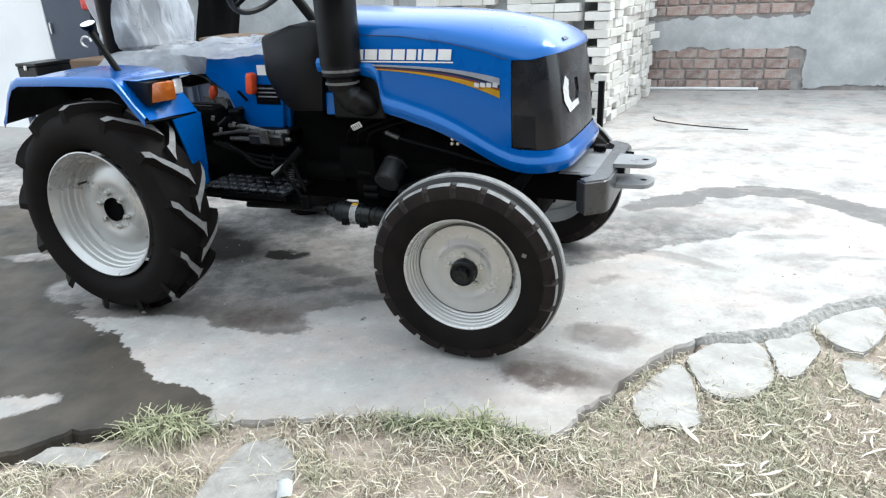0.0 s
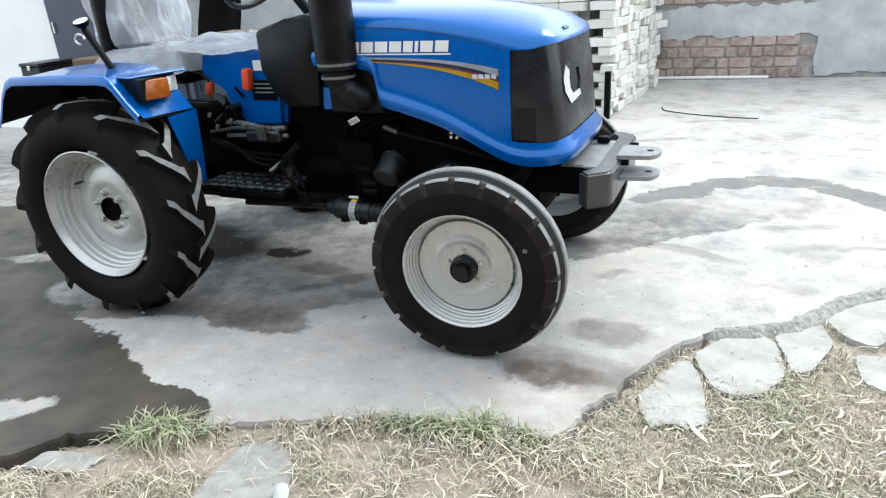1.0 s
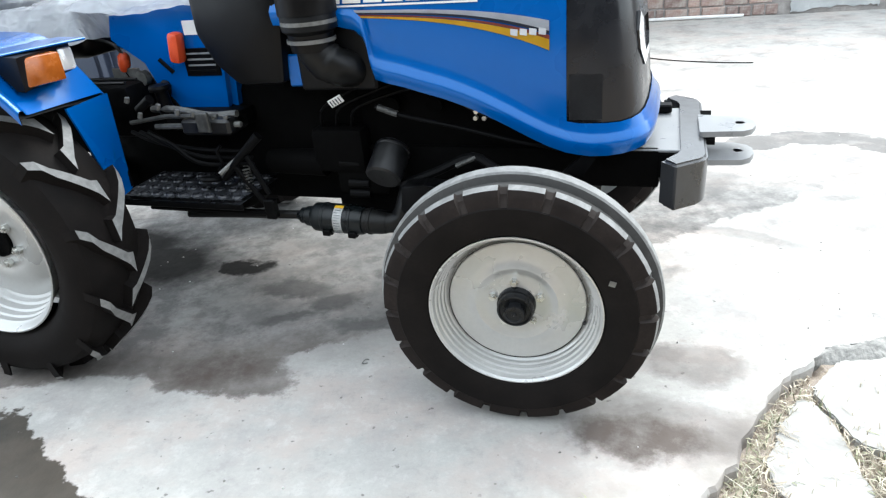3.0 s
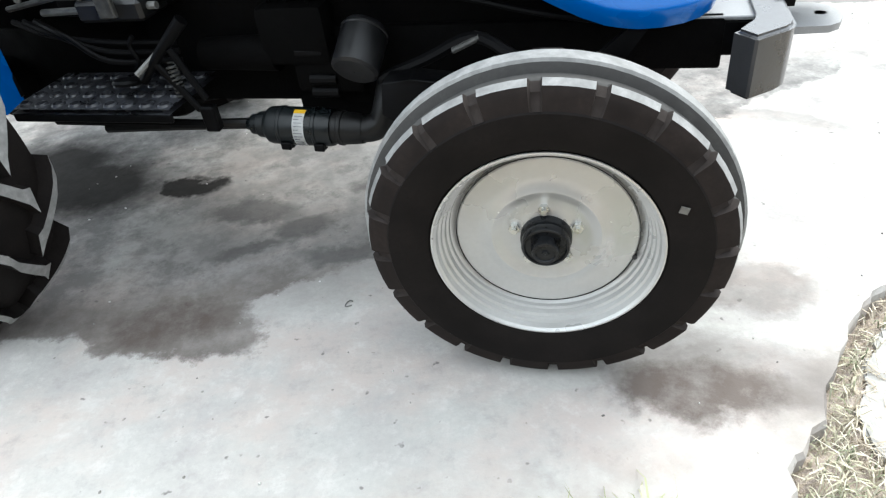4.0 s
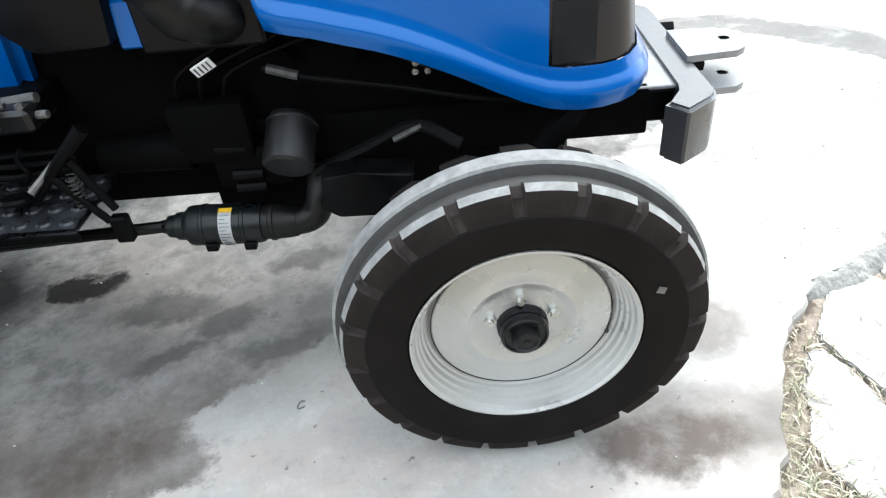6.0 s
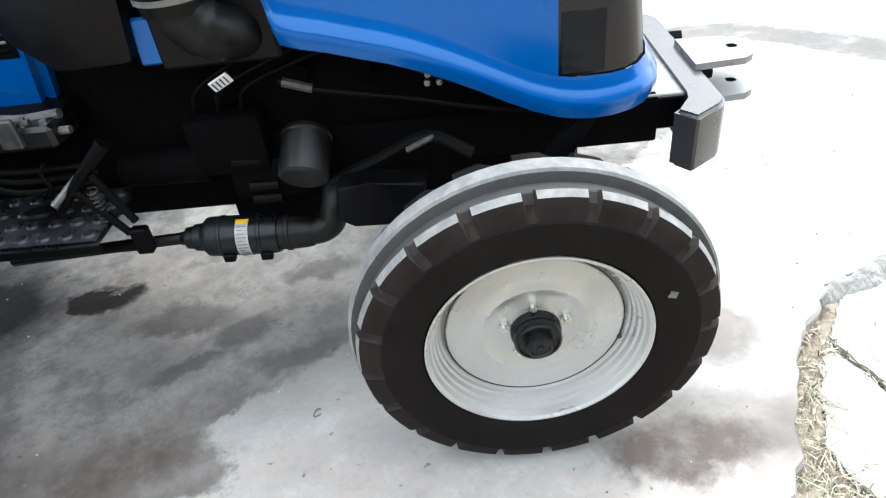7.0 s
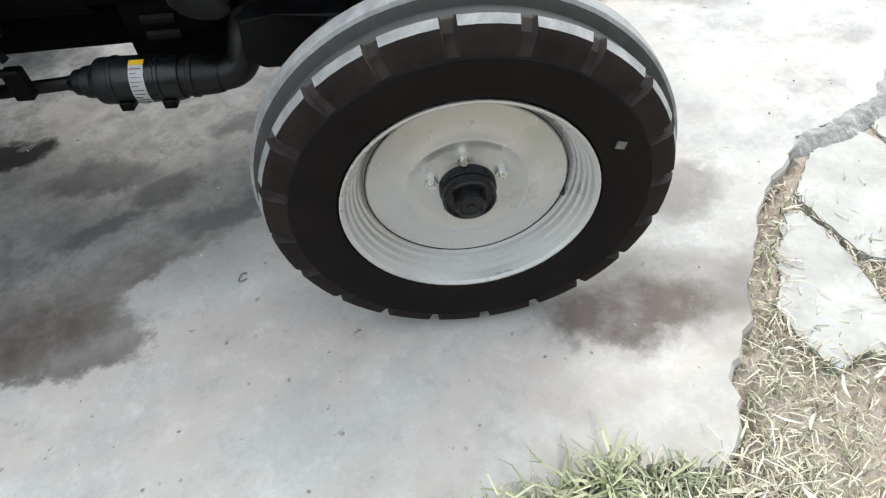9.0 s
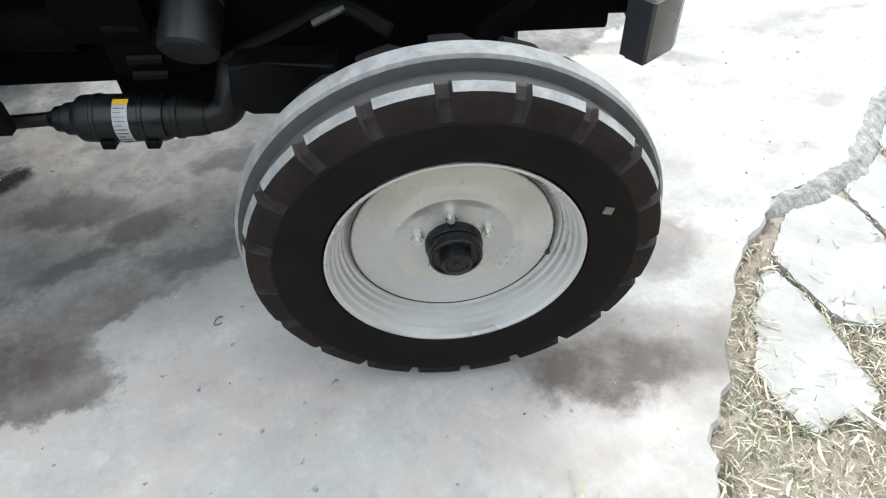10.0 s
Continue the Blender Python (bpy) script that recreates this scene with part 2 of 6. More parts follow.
    # wide patch under the tractor: damp plus the tractor's shade in the colour
    damp_shade = k.math("MULTIPLY", blob(-0.45, 0.88, 0.62, 0.46, 0, 0.6), k.ramp(patchy, 0.5, 1.0, 0.38, 0.6))
    damp = union([blob(0.31, -0.03, 0.26, 0.11, -18, 0.5), blob(0.48, 0.20, 0.14, 0.08, -15, 0.4)])
    damp = k.math("MULTIPLY", damp, k.ramp(patchy, 0.45, 0.9, 0.36, 0.58))
    faint = union([blob(0.62, 1.03, 0.18, 0.04, 0, 0.6), blob(0.92, 0.88, 0.22, 0.05, -38, 0.6), blob(1.40, 0.90, 0.15, 0.045, 5, 0.6), blob(1.63, 0.86, 0.13, 0.03, -5, 0.6), blob(0.93, 1.42, 0.16, 0.12, 0, 0.7), blob(1.85, 3.4, 0.3, 0.05, -12, 0.6), blob(1.25, 2.9, 0.25, 0.05, 5, 0.6), blob(1.5, 1.12, 0.18, 0.04, 5, 0.6), blob(0.55, 0.68, 0.1, 0.04, 0, 0.6)])
    faint = k.math("MULTIPLY", faint, k.ramp(patchy, 0.25, 0.8, 0.38, 0.6))
    yard = k.math("MULTIPLY", k.ramp(X, 0, 1, 0.55, 0.95), k.ramp(k.noise(3.4, 7, 0.72), 0, 0.5, 0.50, 0.66))
    faint = k.math("MAXIMUM", faint, yard)
    dirt = union([blob(0.1, -0.28, 0.42, 0.11, -8, 0.9), blob(-0.6, -0.25, 0.5, 0.07, 0, 0.9), blob(0.45, -0.11, 0.26, 0.07, 50, 0.9)])
    base = k.mix(k.math("MULTIPLY", dirt, k.ramp(k.noise(6.5, 7, 0.7), 0.25, 0.85, 0.38, 0.62)), base, (0.30, 0.272, 0.245))
    stream = union([blob(1.06, 1.68, 0.28, 0.10, 22, 0.12), blob(1.42, 1.83, 0.26, 0.085, 5, 0.12), blob(1.68, 1.83, 0.22, 0.10, -15, 0.12),
                    blob(1.88, 1.64, 0.22, 0.10, -50, 0.12), blob(2.03, 1.35, 0.30, 0.12, -65, 0.12), blob(2.18, 0.95, 0.32, 0.14, -70, 0.12), blob(2.3, 0.5, 0.3, 0.14, -75, 0.15)])
    stream = k.math("MULTIPLY", stream, k.ramp(patchy, 0.55, 1.0, 0.34, 0.5))
    core = union([blob(0.26, -0.05, 0.17, 0.065, -20, 0.5), blob(-0.83, 0.375, 0.14, 0.08, -10, 0.5), blob(-0.80, 0.36, 0.07, 0.05, 0, 0.8)])
    # oil spots; the two rear ones are widened to paint shade below the tractor
    oil = union([blob(-0.90, 1.0, 0.11, 0.062, -12, 0.35), blob(-1.27, 1.10, 0.30, 0.19, -18, 0.6), blob(-1.40, 1.30, 0.30, 0.15, -18, 0.8)])
    c = k.mix(k.math("MULTIPLY", faint, 0.92), base, (0.15, 0.14, 0.132))
    # damp tone, darker further back to paint the shade beneath the tractor
    c = k.mix(k.math("MULTIPLY", union([under, damp_shade]), 0.84), c, k.mix(k.ramp(Y, 0, 1, 0.35, 0.75), (0.125, 0.113, 0.105), (0.080, 0.077, 0.075)))
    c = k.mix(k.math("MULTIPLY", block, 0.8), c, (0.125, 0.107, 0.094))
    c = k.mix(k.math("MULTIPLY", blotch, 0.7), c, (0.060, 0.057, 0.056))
    c = k.mix(k.math("MULTIPLY", damp, 0.82), c, (0.125, 0.108, 0.101))
    core = k.math("MULTIPLY", core, k.ramp(k.noise(9, 7, 0.72), 0.35, 1.0, 0.36, 0.56))
    c = k.mix(k.math("MULTIPLY", core, 0.85), c, (0.075, 0.056, 0.046))
    c = k.mix(k.math("MULTIPLY", stream, 0.9), c, (0.135, 0.128, 0.124))
    c = k.mix(k.math("MULTIPLY", oil, 0.94), c, (0.018, 0.017, 0.016))
    c = k.mix(k.math("MULTIPLY", wet, 0.95), c, k.mix(k.ramp(k.noise(2.4, 4), 0, 1), (0.022, 0.022, 0.018), (0.085, 0.070, 0.056)))
    k.put(k.math("SUBTRACT", 0.5, k.math("MULTIPLY", k.math("MAXIMUM", wet, k.math("MULTIPLY", oil, 1.1)), 0.42)), k.b.inputs["Specular IOR Level"])
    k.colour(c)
    rough = k.math("SUBTRACT", k.ramp(mid, 0.7, 0.9), k.math("MULTIPLY", wet, 0.4))
    k.put(rough, k.b.inputs["Roughness"])
    k.bump(k.math("ADD", k.math("MULTIPLY", mid, 0.6), k.math("MULTIPLY", fine, 0.4)), 0.35, 0.006)
    return k.m


CONCRETE = concrete()


def soil():
    k = Mat("dry_soil_with_straw", 0.95)
    big, fine, straw = k.noise(3, 5), k.noise(60, 5, 0.7), k.noise(40, 4, 0.6, stretch=(1, 3.5, 1))
    c = k.mix(k.ramp(big, 0, 1), (0.33, 0.275, 0.235), (0.47, 0.40, 0.35))
    c = k.mix(k.ramp(straw, 0, 0.7, 0.45, 0.6), c, (0.46, 0.385, 0.28))
    k.colour(k.mix(k.ramp(fine, 0, 0.4), c, (0.17, 0.13, 0.10)))
    return k.bump(fine, 0.8, 0.012).m


SOIL = soil()


def blade_mat(name, a, b, c, patch=None):
    """Three tones by blade; patch tints wide areas of the verge."""
    k = Mat(name, 0.7)
    r = k.island()
    col = k.mix(k.ramp(r, 0, 1, 0.0, 0.6), a, b)
    col = k.mix(k.ramp(r, 0, 1, 0.6, 1.0), col, c)
    if patch:
        col = k.mix(k.ramp(k.noise(3.2, 4, 0.65), 0, 0.6, 0.47, 0.62), col, patch)
        col = k.mix(k.ramp(k.noise(5.1, 3, 0.6), 0, 0.45, 0.52, 0.66), col, (0.52, 0.41, 0.33))
    k.colour(col)
    return k.m


STRAW = blade_mat("dry_grass", (0.235, 0.20, 0.145), (0.47, 0.412, 0.315), (0.72, 0.67, 0.565), (0.32, 0.335, 0.215))
GREEN = blade_mat("green_grass", (0.15, 0.175, 0.10), (0.29, 0.305, 0.19), (0.48, 0.46, 0.32))
CLUMP = blade_mat("long_grass", (0.19, 0.21, 0.11), (0.36, 0.37, 0.22), (0.54, 0.51, 0.36))
LITTER = blade_mat("dry_leaf", (0.44, 0.37, 0.27), (0.55, 0.48, 0.38), (0.66, 0.61, 0.52))
PALESTRAW = blade_mat("pale_straw", (0.38, 0.33, 0.23), (0.56, 0.50, 0.37), (0.70, 0.66, 0.55))
STONE = worn("broken_concrete", (0.30, 0.288, 0.27), (0.48, 0.467, 0.44), 0.85, scale=7, fine=70, strength=0.35, dist=0.003)


# ---- mesh helpers ----
def mesh_of(bm, mats, smooth=None):
    bmesh.ops.recalc_face_normals(bm, faces=bm.faces)
    me = bpy.data.meshes.new("mesh")
    bm.to_mesh(me)
    bm.free()
    for m in mats if isinstance(mats, (list, tuple)) else [mats]:
        me.materials.append(m)
    if smooth is not None:
        me.shade_smooth()
        me.set_sharp_from_angle(angle=radians(smooth))
    return me


def part(name, bm, mats, parent, label="", at=None, smooth=35):
    ob = new(name, bm if isinstance(bm, bpy.types.Mesh) else mesh_of(bm, mats, smooth))
    ob.parent = parent
    if at is not None:
        ob.matrix_basis = at
    return tagged(ob, label)


def thing(name, label, category, at=None, bm=None, mats=None, group="", kind="", smooth=35):
    ob = new(name, None if bm is None else mesh_of(bm, mats, smooth))
    if at is not None:
        ob.matrix_basis = at
    return tagged(ob, label, category, group, kind)


def box(bm, lo, hi, bevel=0.0, seg=2, m=None, slot=0):
    """A box between two corners, bevelled, turned by m."""
    v = [bm.verts.new((x, y, z)) for x in (lo[0], hi[0]) for y in (lo[1], hi[1]) for z in (lo[2], hi[2])]
    fs = [bm.faces.new([v[i] for i in q]) for q in ((0, 1, 3, 2), (4, 6, 7, 5), (0, 4, 5, 1), (2, 3, 7, 6), (0, 2, 6, 4), (1, 5, 7, 3))]
    for f in fs:
        f.material_index = slot
    if bevel:
        es = list({e for f in fs for e in f.edges})
        r = bmesh.ops.bevel(bm, geom=es, offset=bevel, segments=seg, affect="EDGES", profile=0.5)
        v = list({x for f in r["faces"] for x in f.verts} | {x for x in v if x.is_valid})
    if m is not None:
        bmesh.ops.transform(bm, matrix=m, verts=[x for x in v if x.is_valid])
    return bm


def tube(bm, pts, radius, seg=12, caps=True, slot=0):
    """A round tube along points; radius one number or one for each."""
    pts = [Vector(p) for p in pts]
    rad = radius if isinstance(radius, (list, tuple)) else [radius] * len(pts)
    rings, ref = [], None
    for i, p in enumerate(pts):
        d = (pts[min(i + 1, len(pts) - 1)] - pts[max(i - 1, 0)]).normalized()
        if ref is None:
            ref = d.orthogonal().normalized()
        ref = (ref - d * ref.dot(d)).normalized()
        side = d.cross(ref)
        rings.append([bm.verts.new(p + rad[i] * (math.cos(a) * ref + math.sin(a) * side)) for a in (2 * math.pi * j / seg for j in range(seg))])
    for a, b in zip(rings, rings[1:]):
        for j in range(seg):
            bm.faces.new((a[j], a[(j + 1) % seg], b[(j + 1) % seg], b[j])).material_index = slot
    if caps:
        bm.faces.new(rings[0][::-1]).material_index = slot
        bm.faces.new(rings[-1]).material_index = slot
    return bm


def smooth_path(pts, n=6):
    """Catmull-Rom through the points."""
    p = [Vector(q) for q in pts]
    p = [2 * p[0] - p[1]] + p + [2 * p[-1] - p[-2]]
    out = []
    for a, b, c, d in zip(p, p[1:], p[2:], p[3:]):
        for i in range(n):
            t = i / n
            out.append(0.5 * (2 * b + (c - a) * t + (2 * a - 5 * b + 4 * c - d) * t * t + (3 * b - a - 3 * c + d) * t ** 3))
    return out + [p[-2]]


def revolve(bm, profile, seg=48, slot=0, shape=None, close=False):
    """Turns (y, r) pairs round the y axis. shape(i, a, y, r) may move a ring point."""
    rings = []
    for j in range(seg):
        a = 2 * math.pi * j / seg
        ring = []
        for i, (y, r) in enumerate(profile):
            if shape:
                y, r = shape(i, j, y, r)
            ring.append(bm.verts.new((r * math.cos(a), y, r * math.sin(a))))
        rings.append(ring)
    n = len(profile)
    for j in range(seg):
        p, q = rings[j], rings[(j + 1) % seg]
        for i in range(n if close else n - 1):
            k = (i + 1) % n
            f = bm.faces.new((p[i], p[k], q[k], q[i]))
            f.material_index = slot(i, j) if callable(slot) else slot
    return bm


def prism(bm, outline, lo, hi, axis="y", slot=0):
    """Extrudes an outline of (u, v) pairs along an axis."""
    def at(u, v, w):
        return {"y": (u, w, v), "x": (w, u, v), "z": (u, v, w)}[axis]
    a = [bm.verts.new(at(u, v, lo)) for u, v in outline]
    b = [bm.verts.new(at(u, v, hi)) for u, v in outline]
    fs = [bm.faces.new(a[::-1]), bm.faces.new(b)]
    for i in range(len(a)):
        k = (i + 1) % len(a)
        fs.append(bm.faces.new((a[i], a[k], b[k], b[i])))
    for f in fs:
        f.material_index = slot
    return bm


def cut(outline_bm, bevel):
    bmesh.ops.bevel(outline_bm, geom=list(outline_bm.edges), offset=bevel, segments=2, affect="EDGES", profile=0.5)
    return outline_bm


B = bmesh.new

# ---- setting ----
def ramp01(v, a, b):
    t = min(1.0, max(0.0, (v - a) / (b - a)))
    return t * t * (3 - 2 * t)


def soil_z(x, y):
    """The soil lies lower towards the broken end of the verge."""
    z = -0.022 - 0.013 * ramp01(x, 0.15, 0.6) * ramp01(edge_y(x) - y, 0.025, 0.09) - 0.022 * ramp01(-x, 0.85, 1.15) * ramp01(edge_y(x) - y, 0.22, 0.04)
    if 0.2 < x < 0.8 and edge_gap(x, y) < 0.045:
        z -= 0.045 * ramp01(-edge_gap(x, y), -0.045, -0.012) * (0.55 + 0.45 * noise.noise(Vector((x * 14, y * 14, 2))))      # crevice at the broken edge
    return z - 0.02 * ramp01(-y, 0.45, 0.9)


def ground():
    far = [2.5, 3, 4, 6, 9, 14, 22, 40]
    xs = [-v for v in far[::-1]] + [-2.2 + 0.05 * k for k in range(48)] + [0.2 + 0.02 * k for k in range(30)] + [0.8 + 0.05 * k for k in range(32)] + [v + 0.1 for v in far]
    ys = [-v + 1.0 for v in far[::-1]] + [-1.3 + 0.05 * k for k in range(18)] + [-0.4 + 0.02 * k for k in range(30)] + [0.2 + 0.05 * k for k in range(15)] + far
    bm = B()
    rows = []
    for x in xs:
        row = []
        for y in ys:
            low = 0.1 * ramp01(y, 0.95, 1.2)
            row.append(bm.verts.new((x, y, soil_z(x, y) - low + 0.010 * noise.noise(Vector((x * 6, y * 6, 0))))))
        rows.append(row)
    for p, q in zip(rows, rows[1:]):
        for k in range(len(ys) - 1):
            bm.faces.new((p[k], q[k], q[k + 1], p[k + 1]))
    for v in bm.verts:
        if v.co.y > edge_y(v.co.x) + 0.05:
            v.co.z = min(v.co.z, -0.11)
    return thing("ground", "dry bare soil with straw, around the paving", "ground", None, bm, SOIL, kind="structure")


# the broken edge of the paving against the grass, from the far side of the yard round to the pool
EDGE = [(-3.4, -0.60), (-2.2, -0.54), (-1.6, -0.50), (-1.27, -0.43), (-1.15, -0.335), (-0.958, -0.312), (-0.70, -0.29), (-0.567, -0.285), (-0.435, -0.268), (-0.30, -0.262),
        (-0.216, -0.258), (-0.134, -0.281), (-0.043, -0.297), (0.103, -0.30), (0.181, -0.338), (0.227, -0.350), (0.268, -0.337), (0.311, -0.287), (0.345, -0.217), (0.432, -0.157),
        (0.482, -0.088), (0.515, -0.040), (0.555, 0.0), (0.605, 0.042), (0.645, 0.083), (0.70, 0.13), (0.787, 0.178), (0.856, 0.168), (0.957, 0.165), (1.0, 0.183), (1.11, 0.20),
        (1.155, 0.235), (1.221, 0.277), (1.336, 0.36), (1.485, 0.419), (2.1, 0.57), (3.0, 0.62), (6.5, 0.5)]


def edge_y(x):
    for (x0, y0), (x1, y1) in zip(EDGE, EDGE[1:]):
        if x0 <= x <= x1:
            return y0 + (y1 - y0) * (x - x0) / (x1 - x0)
    return 0.5 if x > 0 else -0.62


def edge_gap(x, y):
    """How far a place lies from the broken edge."""
    best = 1.0
    for (x0, y0), (x1, y1) in zip(EDGE[14:28], EDGE[15:29]):
        dx, dy = x1 - x0, y1 - y0
        t = min(1.0, max(0.0, ((x - x0) * dx + (y - y0) * dy) / (dx * dx + dy * dy)))
        best = min(best, math.hypot(x - x0 - t * dx, y - y0 - t * dy))
    return best


ground()


def paving():
    rnd = random.Random(4)
    line = []
    for (x0, y0), (x1, y1) in zip(EDGE, EDGE[1:]):
        k = max(1, int(math.hypot(x1 - x0, y1 - y0) / 0.022))
        for i in range(k):
            t = i / k
            x = x0 + (x1 - x0) * t
            back = 0.048 * ramp01(x, 0.77, 0.85) * ramp01(-x, -1.88, -1.8)        # behind the crumbled rim
            line.append((x + rnd.uniform(-0.007, 0.007), y0 + (y1 - y0) * t + back + rnd.uniform(-0.009, 0.009)))
    line.append(EDGE[-1])
    bm = B()
    top = [bm.verts.new((x, y, 0.0)) for x, y in line]
    edge = [bm.verts.new((x + rnd.uniform(-0.006, 0.006), y - 0.006, -0.012)) for x, y in line]
    low = [bm.verts.new((x, y - 0.004, -0.13)) for x, y in line]
    far = [bm.verts.new((x, 12.0, 0.0)) for x, y in line]
    for i in range(len(line) - 1):
        bm.faces.new((top[i], top[i + 1], far[i + 1], far[i]))
        bm.faces.new((edge[i], edge[i + 1], top[i + 1], top[i]))
        bm.faces.new((low[i], low[i + 1], edge[i + 1], edge[i]))
    # the sheet ends under the walls
    a, b = bm.verts.new((-9, 12, 0)), bm.verts.new((-9, -0.62, 0))
    bm.faces.new((b, top[0], far[0], a))
    c, d = bm.verts.new((12, 12, 0)), bm.verts.new((12, 0.5, 0))
    bm.faces.new((top[-1], d, c, far[-1]))
    return thing("pavement", "worn light concrete paving with a broken edge, damp and oil stains, shade painted under the tractor", "pavement", None, bm, CONCRETE, kind="structure", smooth=None)


paving()

WALL_AT = pose(1.75, 5.62, 0, 0, 0, -15) @ Matrix.Scale(0.9, 4)      # x runs along the foot of the wall


def wall_slab(name, label, at, lo, hi, mat):
    bm = B()
    box(bm, lo, hi, 0.01, 1)
    return thing(name, label, "wall", at, bm, mat, kind="structure")


wall_far = wall_slab("wall_far", "weathered red brick boundary wall with grey plaster patches", WALL_AT, (-4.5, 0.012, -0.05), (9, 0.24, 2.4), MORTAR)
STORE_AT = pose(0.166, 0.554, 0, 0, 0, -19.9) @ Matrix.Scale(0.913, 4)      # the store of goods behind the tractor
wall_slab("wall_left", "whitewashed yard wall in bright light", STORE_AT, (-9.5, 2.3, -0.05), (-5.63, 2.45, 2.6), WHITEWASH)
wall_slab("wall_back", "grey plastered yard wall", STORE_AT, (-7.0, 3.5, -0.05), (-2.4, 3.65, 2.6), PLASTER)
# the last wall is added out of view, to cut skylight on the near side
wall_slab("wall_behind", "plain dark rendered wall, unseen, added to block skylight", pose(0, -4.6, 0), (-8, -0.2, -0.2), (9, 0, 3.2), DARKWALL)


def plaster_patch(lo, hi, seed, edge=0.03, proud=0.014):
    """A ragged sheet of cement on the wall."""
    rnd = random.Random(seed)
    out = []
    corners = [(lo[0], lo[1]), (hi[0], lo[1]), (hi[0], hi[1]), (lo[0], hi[1])]
    for (x0, z0), (x1, z1) in zip(corners, corners[1:] + corners[:1]):
        k = max(2, int(math.hypot(x1 - x0, z1 - z0) / 0.025))
        for i in range(k):
            x, z = x0 + (x1 - x0) * i / k, z0 + (z1 - z0) * i / k
            dx, dz = (edge * 2 * noise.fractal(Vector((x * 7, z * 7, seed * 3.7 + q)), 0.8, 2.0, 3) + rnd.uniform(-0.004, 0.004) for q in (0, 9))
            out.append((x + dx, max(0.02, z + dz)))
    bm = prism(B(), out, -proud, 0.02)
    return part("plaster_patch", bm, PLASTER, wall_far, "grey cement plaster, patchy and stained", smooth=None)


plaster_patch((-0.4, 0.46), (1.8, 0.80), 1, 0.022, 0.008)
plaster_patch((1.72, 0.03), (2.55, 1.6), 6, 0.03, 0.010)
plaster_patch((2.5, 0.5), (4.6, 0.78), 3, 0.03, 0.012)


def white_pipe():
    bm = tube(B(), [(0.02, -0.05, 0.02), (0.7, -0.05, 0.022), (1.28, -0.055, 0.02)], 0.018, 10)
    return thing("pipe", "white plastic pipe lying along the foot of the brick wall", "pipe", WALL_AT, bm, WHITE)


white_pipe()


def cable():
    pts = smooth_path([(1.52, 4.05, 0.006), (1.51, 3.90, 0.006), (1.62, 3.75, 0.006), (1.74, 3.64, 0.006), (1.94, 3.50, 0.006), (2.10, 3.42, 0.006)], 6)
    return thing("cable", "thin black cable lying on the concrete", "cable", None, tube(B(), pts, 0.0045, 6), BLACK)


cable()

# ---- broken concrete at the edge ----
GREYSLAB = worn("dusty_grey_concrete", (0.24, 0.228, 0.21), (0.38, 0.365, 0.34), 0.9, scale=18, fine=80, strength=0.6, dist=0.005)
LEDGE = worn("weathered_grey_concrete", (0.17, 0.166, 0.158), (0.40, 0.388, 0.366), 0.9, scale=32, fine=90, strength=0.7, dist=0.006)


SLAB_OUTLINES = (
    [(0.695, 0.047), (0.66, 0.040), (0.622, -0.010), (0.585, -0.03), (0.555, -0.09), (0.512, -0.13), (0.498, -0.21), (0.515, -0.285), (0.575, -0.272), (0.61, -0.295), (0.678, -0.268), (0.685, -0.20), (0.707, -0.09), (0.713, 0.0)],
    [(0.722, 0.06), (0.735, 0.087), (0.80, 0.14), (0.845, 0.172), (0.858, 0.178), (0.955, 0.178), (0.988, 0.182), (0.998, 0.115), (0.985, 0.05), (0.97, -0.02), (0.945, -0.075), (0.873, -0.13), (0.80, -0.15), (0.748, -0.13), (0.724, -0.075), (0.728, 0.0)],
    [(1.01, 0.13), (1.018, 0.19), (1.055, 0.20), (1.11, 0.21), (1.196, 0.262), (1.185, 0.14), (1.165, 0.115), (1.09, 0.02), (1.02, -0.04), (0.99, -0.02), (1.0, 0.06)],
    [(1.215, 0.278), (1.30, 0.345), (1.41, 0.40), (1.52, 0.435), (1.50, 0.33), (1.437, 0.228), (1.30, 0.10), (1.245, 0.155)],
    [(1.219, 0.066), (1.324, 0.05), (1.30, -0.05), (1.221, -0.15), (1.167, -0.079)],
    [(1.56, 0.40), (1.9, 0.50), (2.0, 0.33), (1.64, 0.24)],
    [(-0.675, -0.53), (-0.613, -0.375), (-0.525, -0.345), (-0.475, -0.40), (-0.445, -0.47), (-0.43, -0.60), (-0.51, -0.70), (-0.60, -0.67), (-0.67, -0.67)],
    [(-1.224, -0.46), (-1.178, -0.385), (-1.003, -0.41), (-1.03, -0.48)])


def slab_piece(outline, z, tilt, seed, mat=None):
    rnd = random.Random(seed)
    cx, cy = sum(p[0] for p in outline) / len(outline), sum(p[1] for p in outline) / len(outline)
    pts = []
    for (x0, y0), (x1, y1) in zip(outline, outline[1:] + outline[:1]):
        for i in range(5):
            t = i / 5
            pts.append((x0 + (x1 - x0) * t - cx + rnd.uniform(-0.005, 0.005), y0 + (y1 - y0) * t - cy + rnd.uniform(-0.005, 0.005)))
    bm = prism(B(), pts, -0.06, 0.0, "z")
    bmesh.ops.bevel(bm, geom=[e for e in bm.edges if all(v.co.z > -0.01 for v in e.verts)], offset=0.004, segments=2, affect="EDGES")
    return thing("concrete_slab", "broken pale concrete slab lying in the dry grass", "slab", pose(cx, cy, z, *tilt), bm, mat or STONE, "broken slabs along the paving", smooth=None)


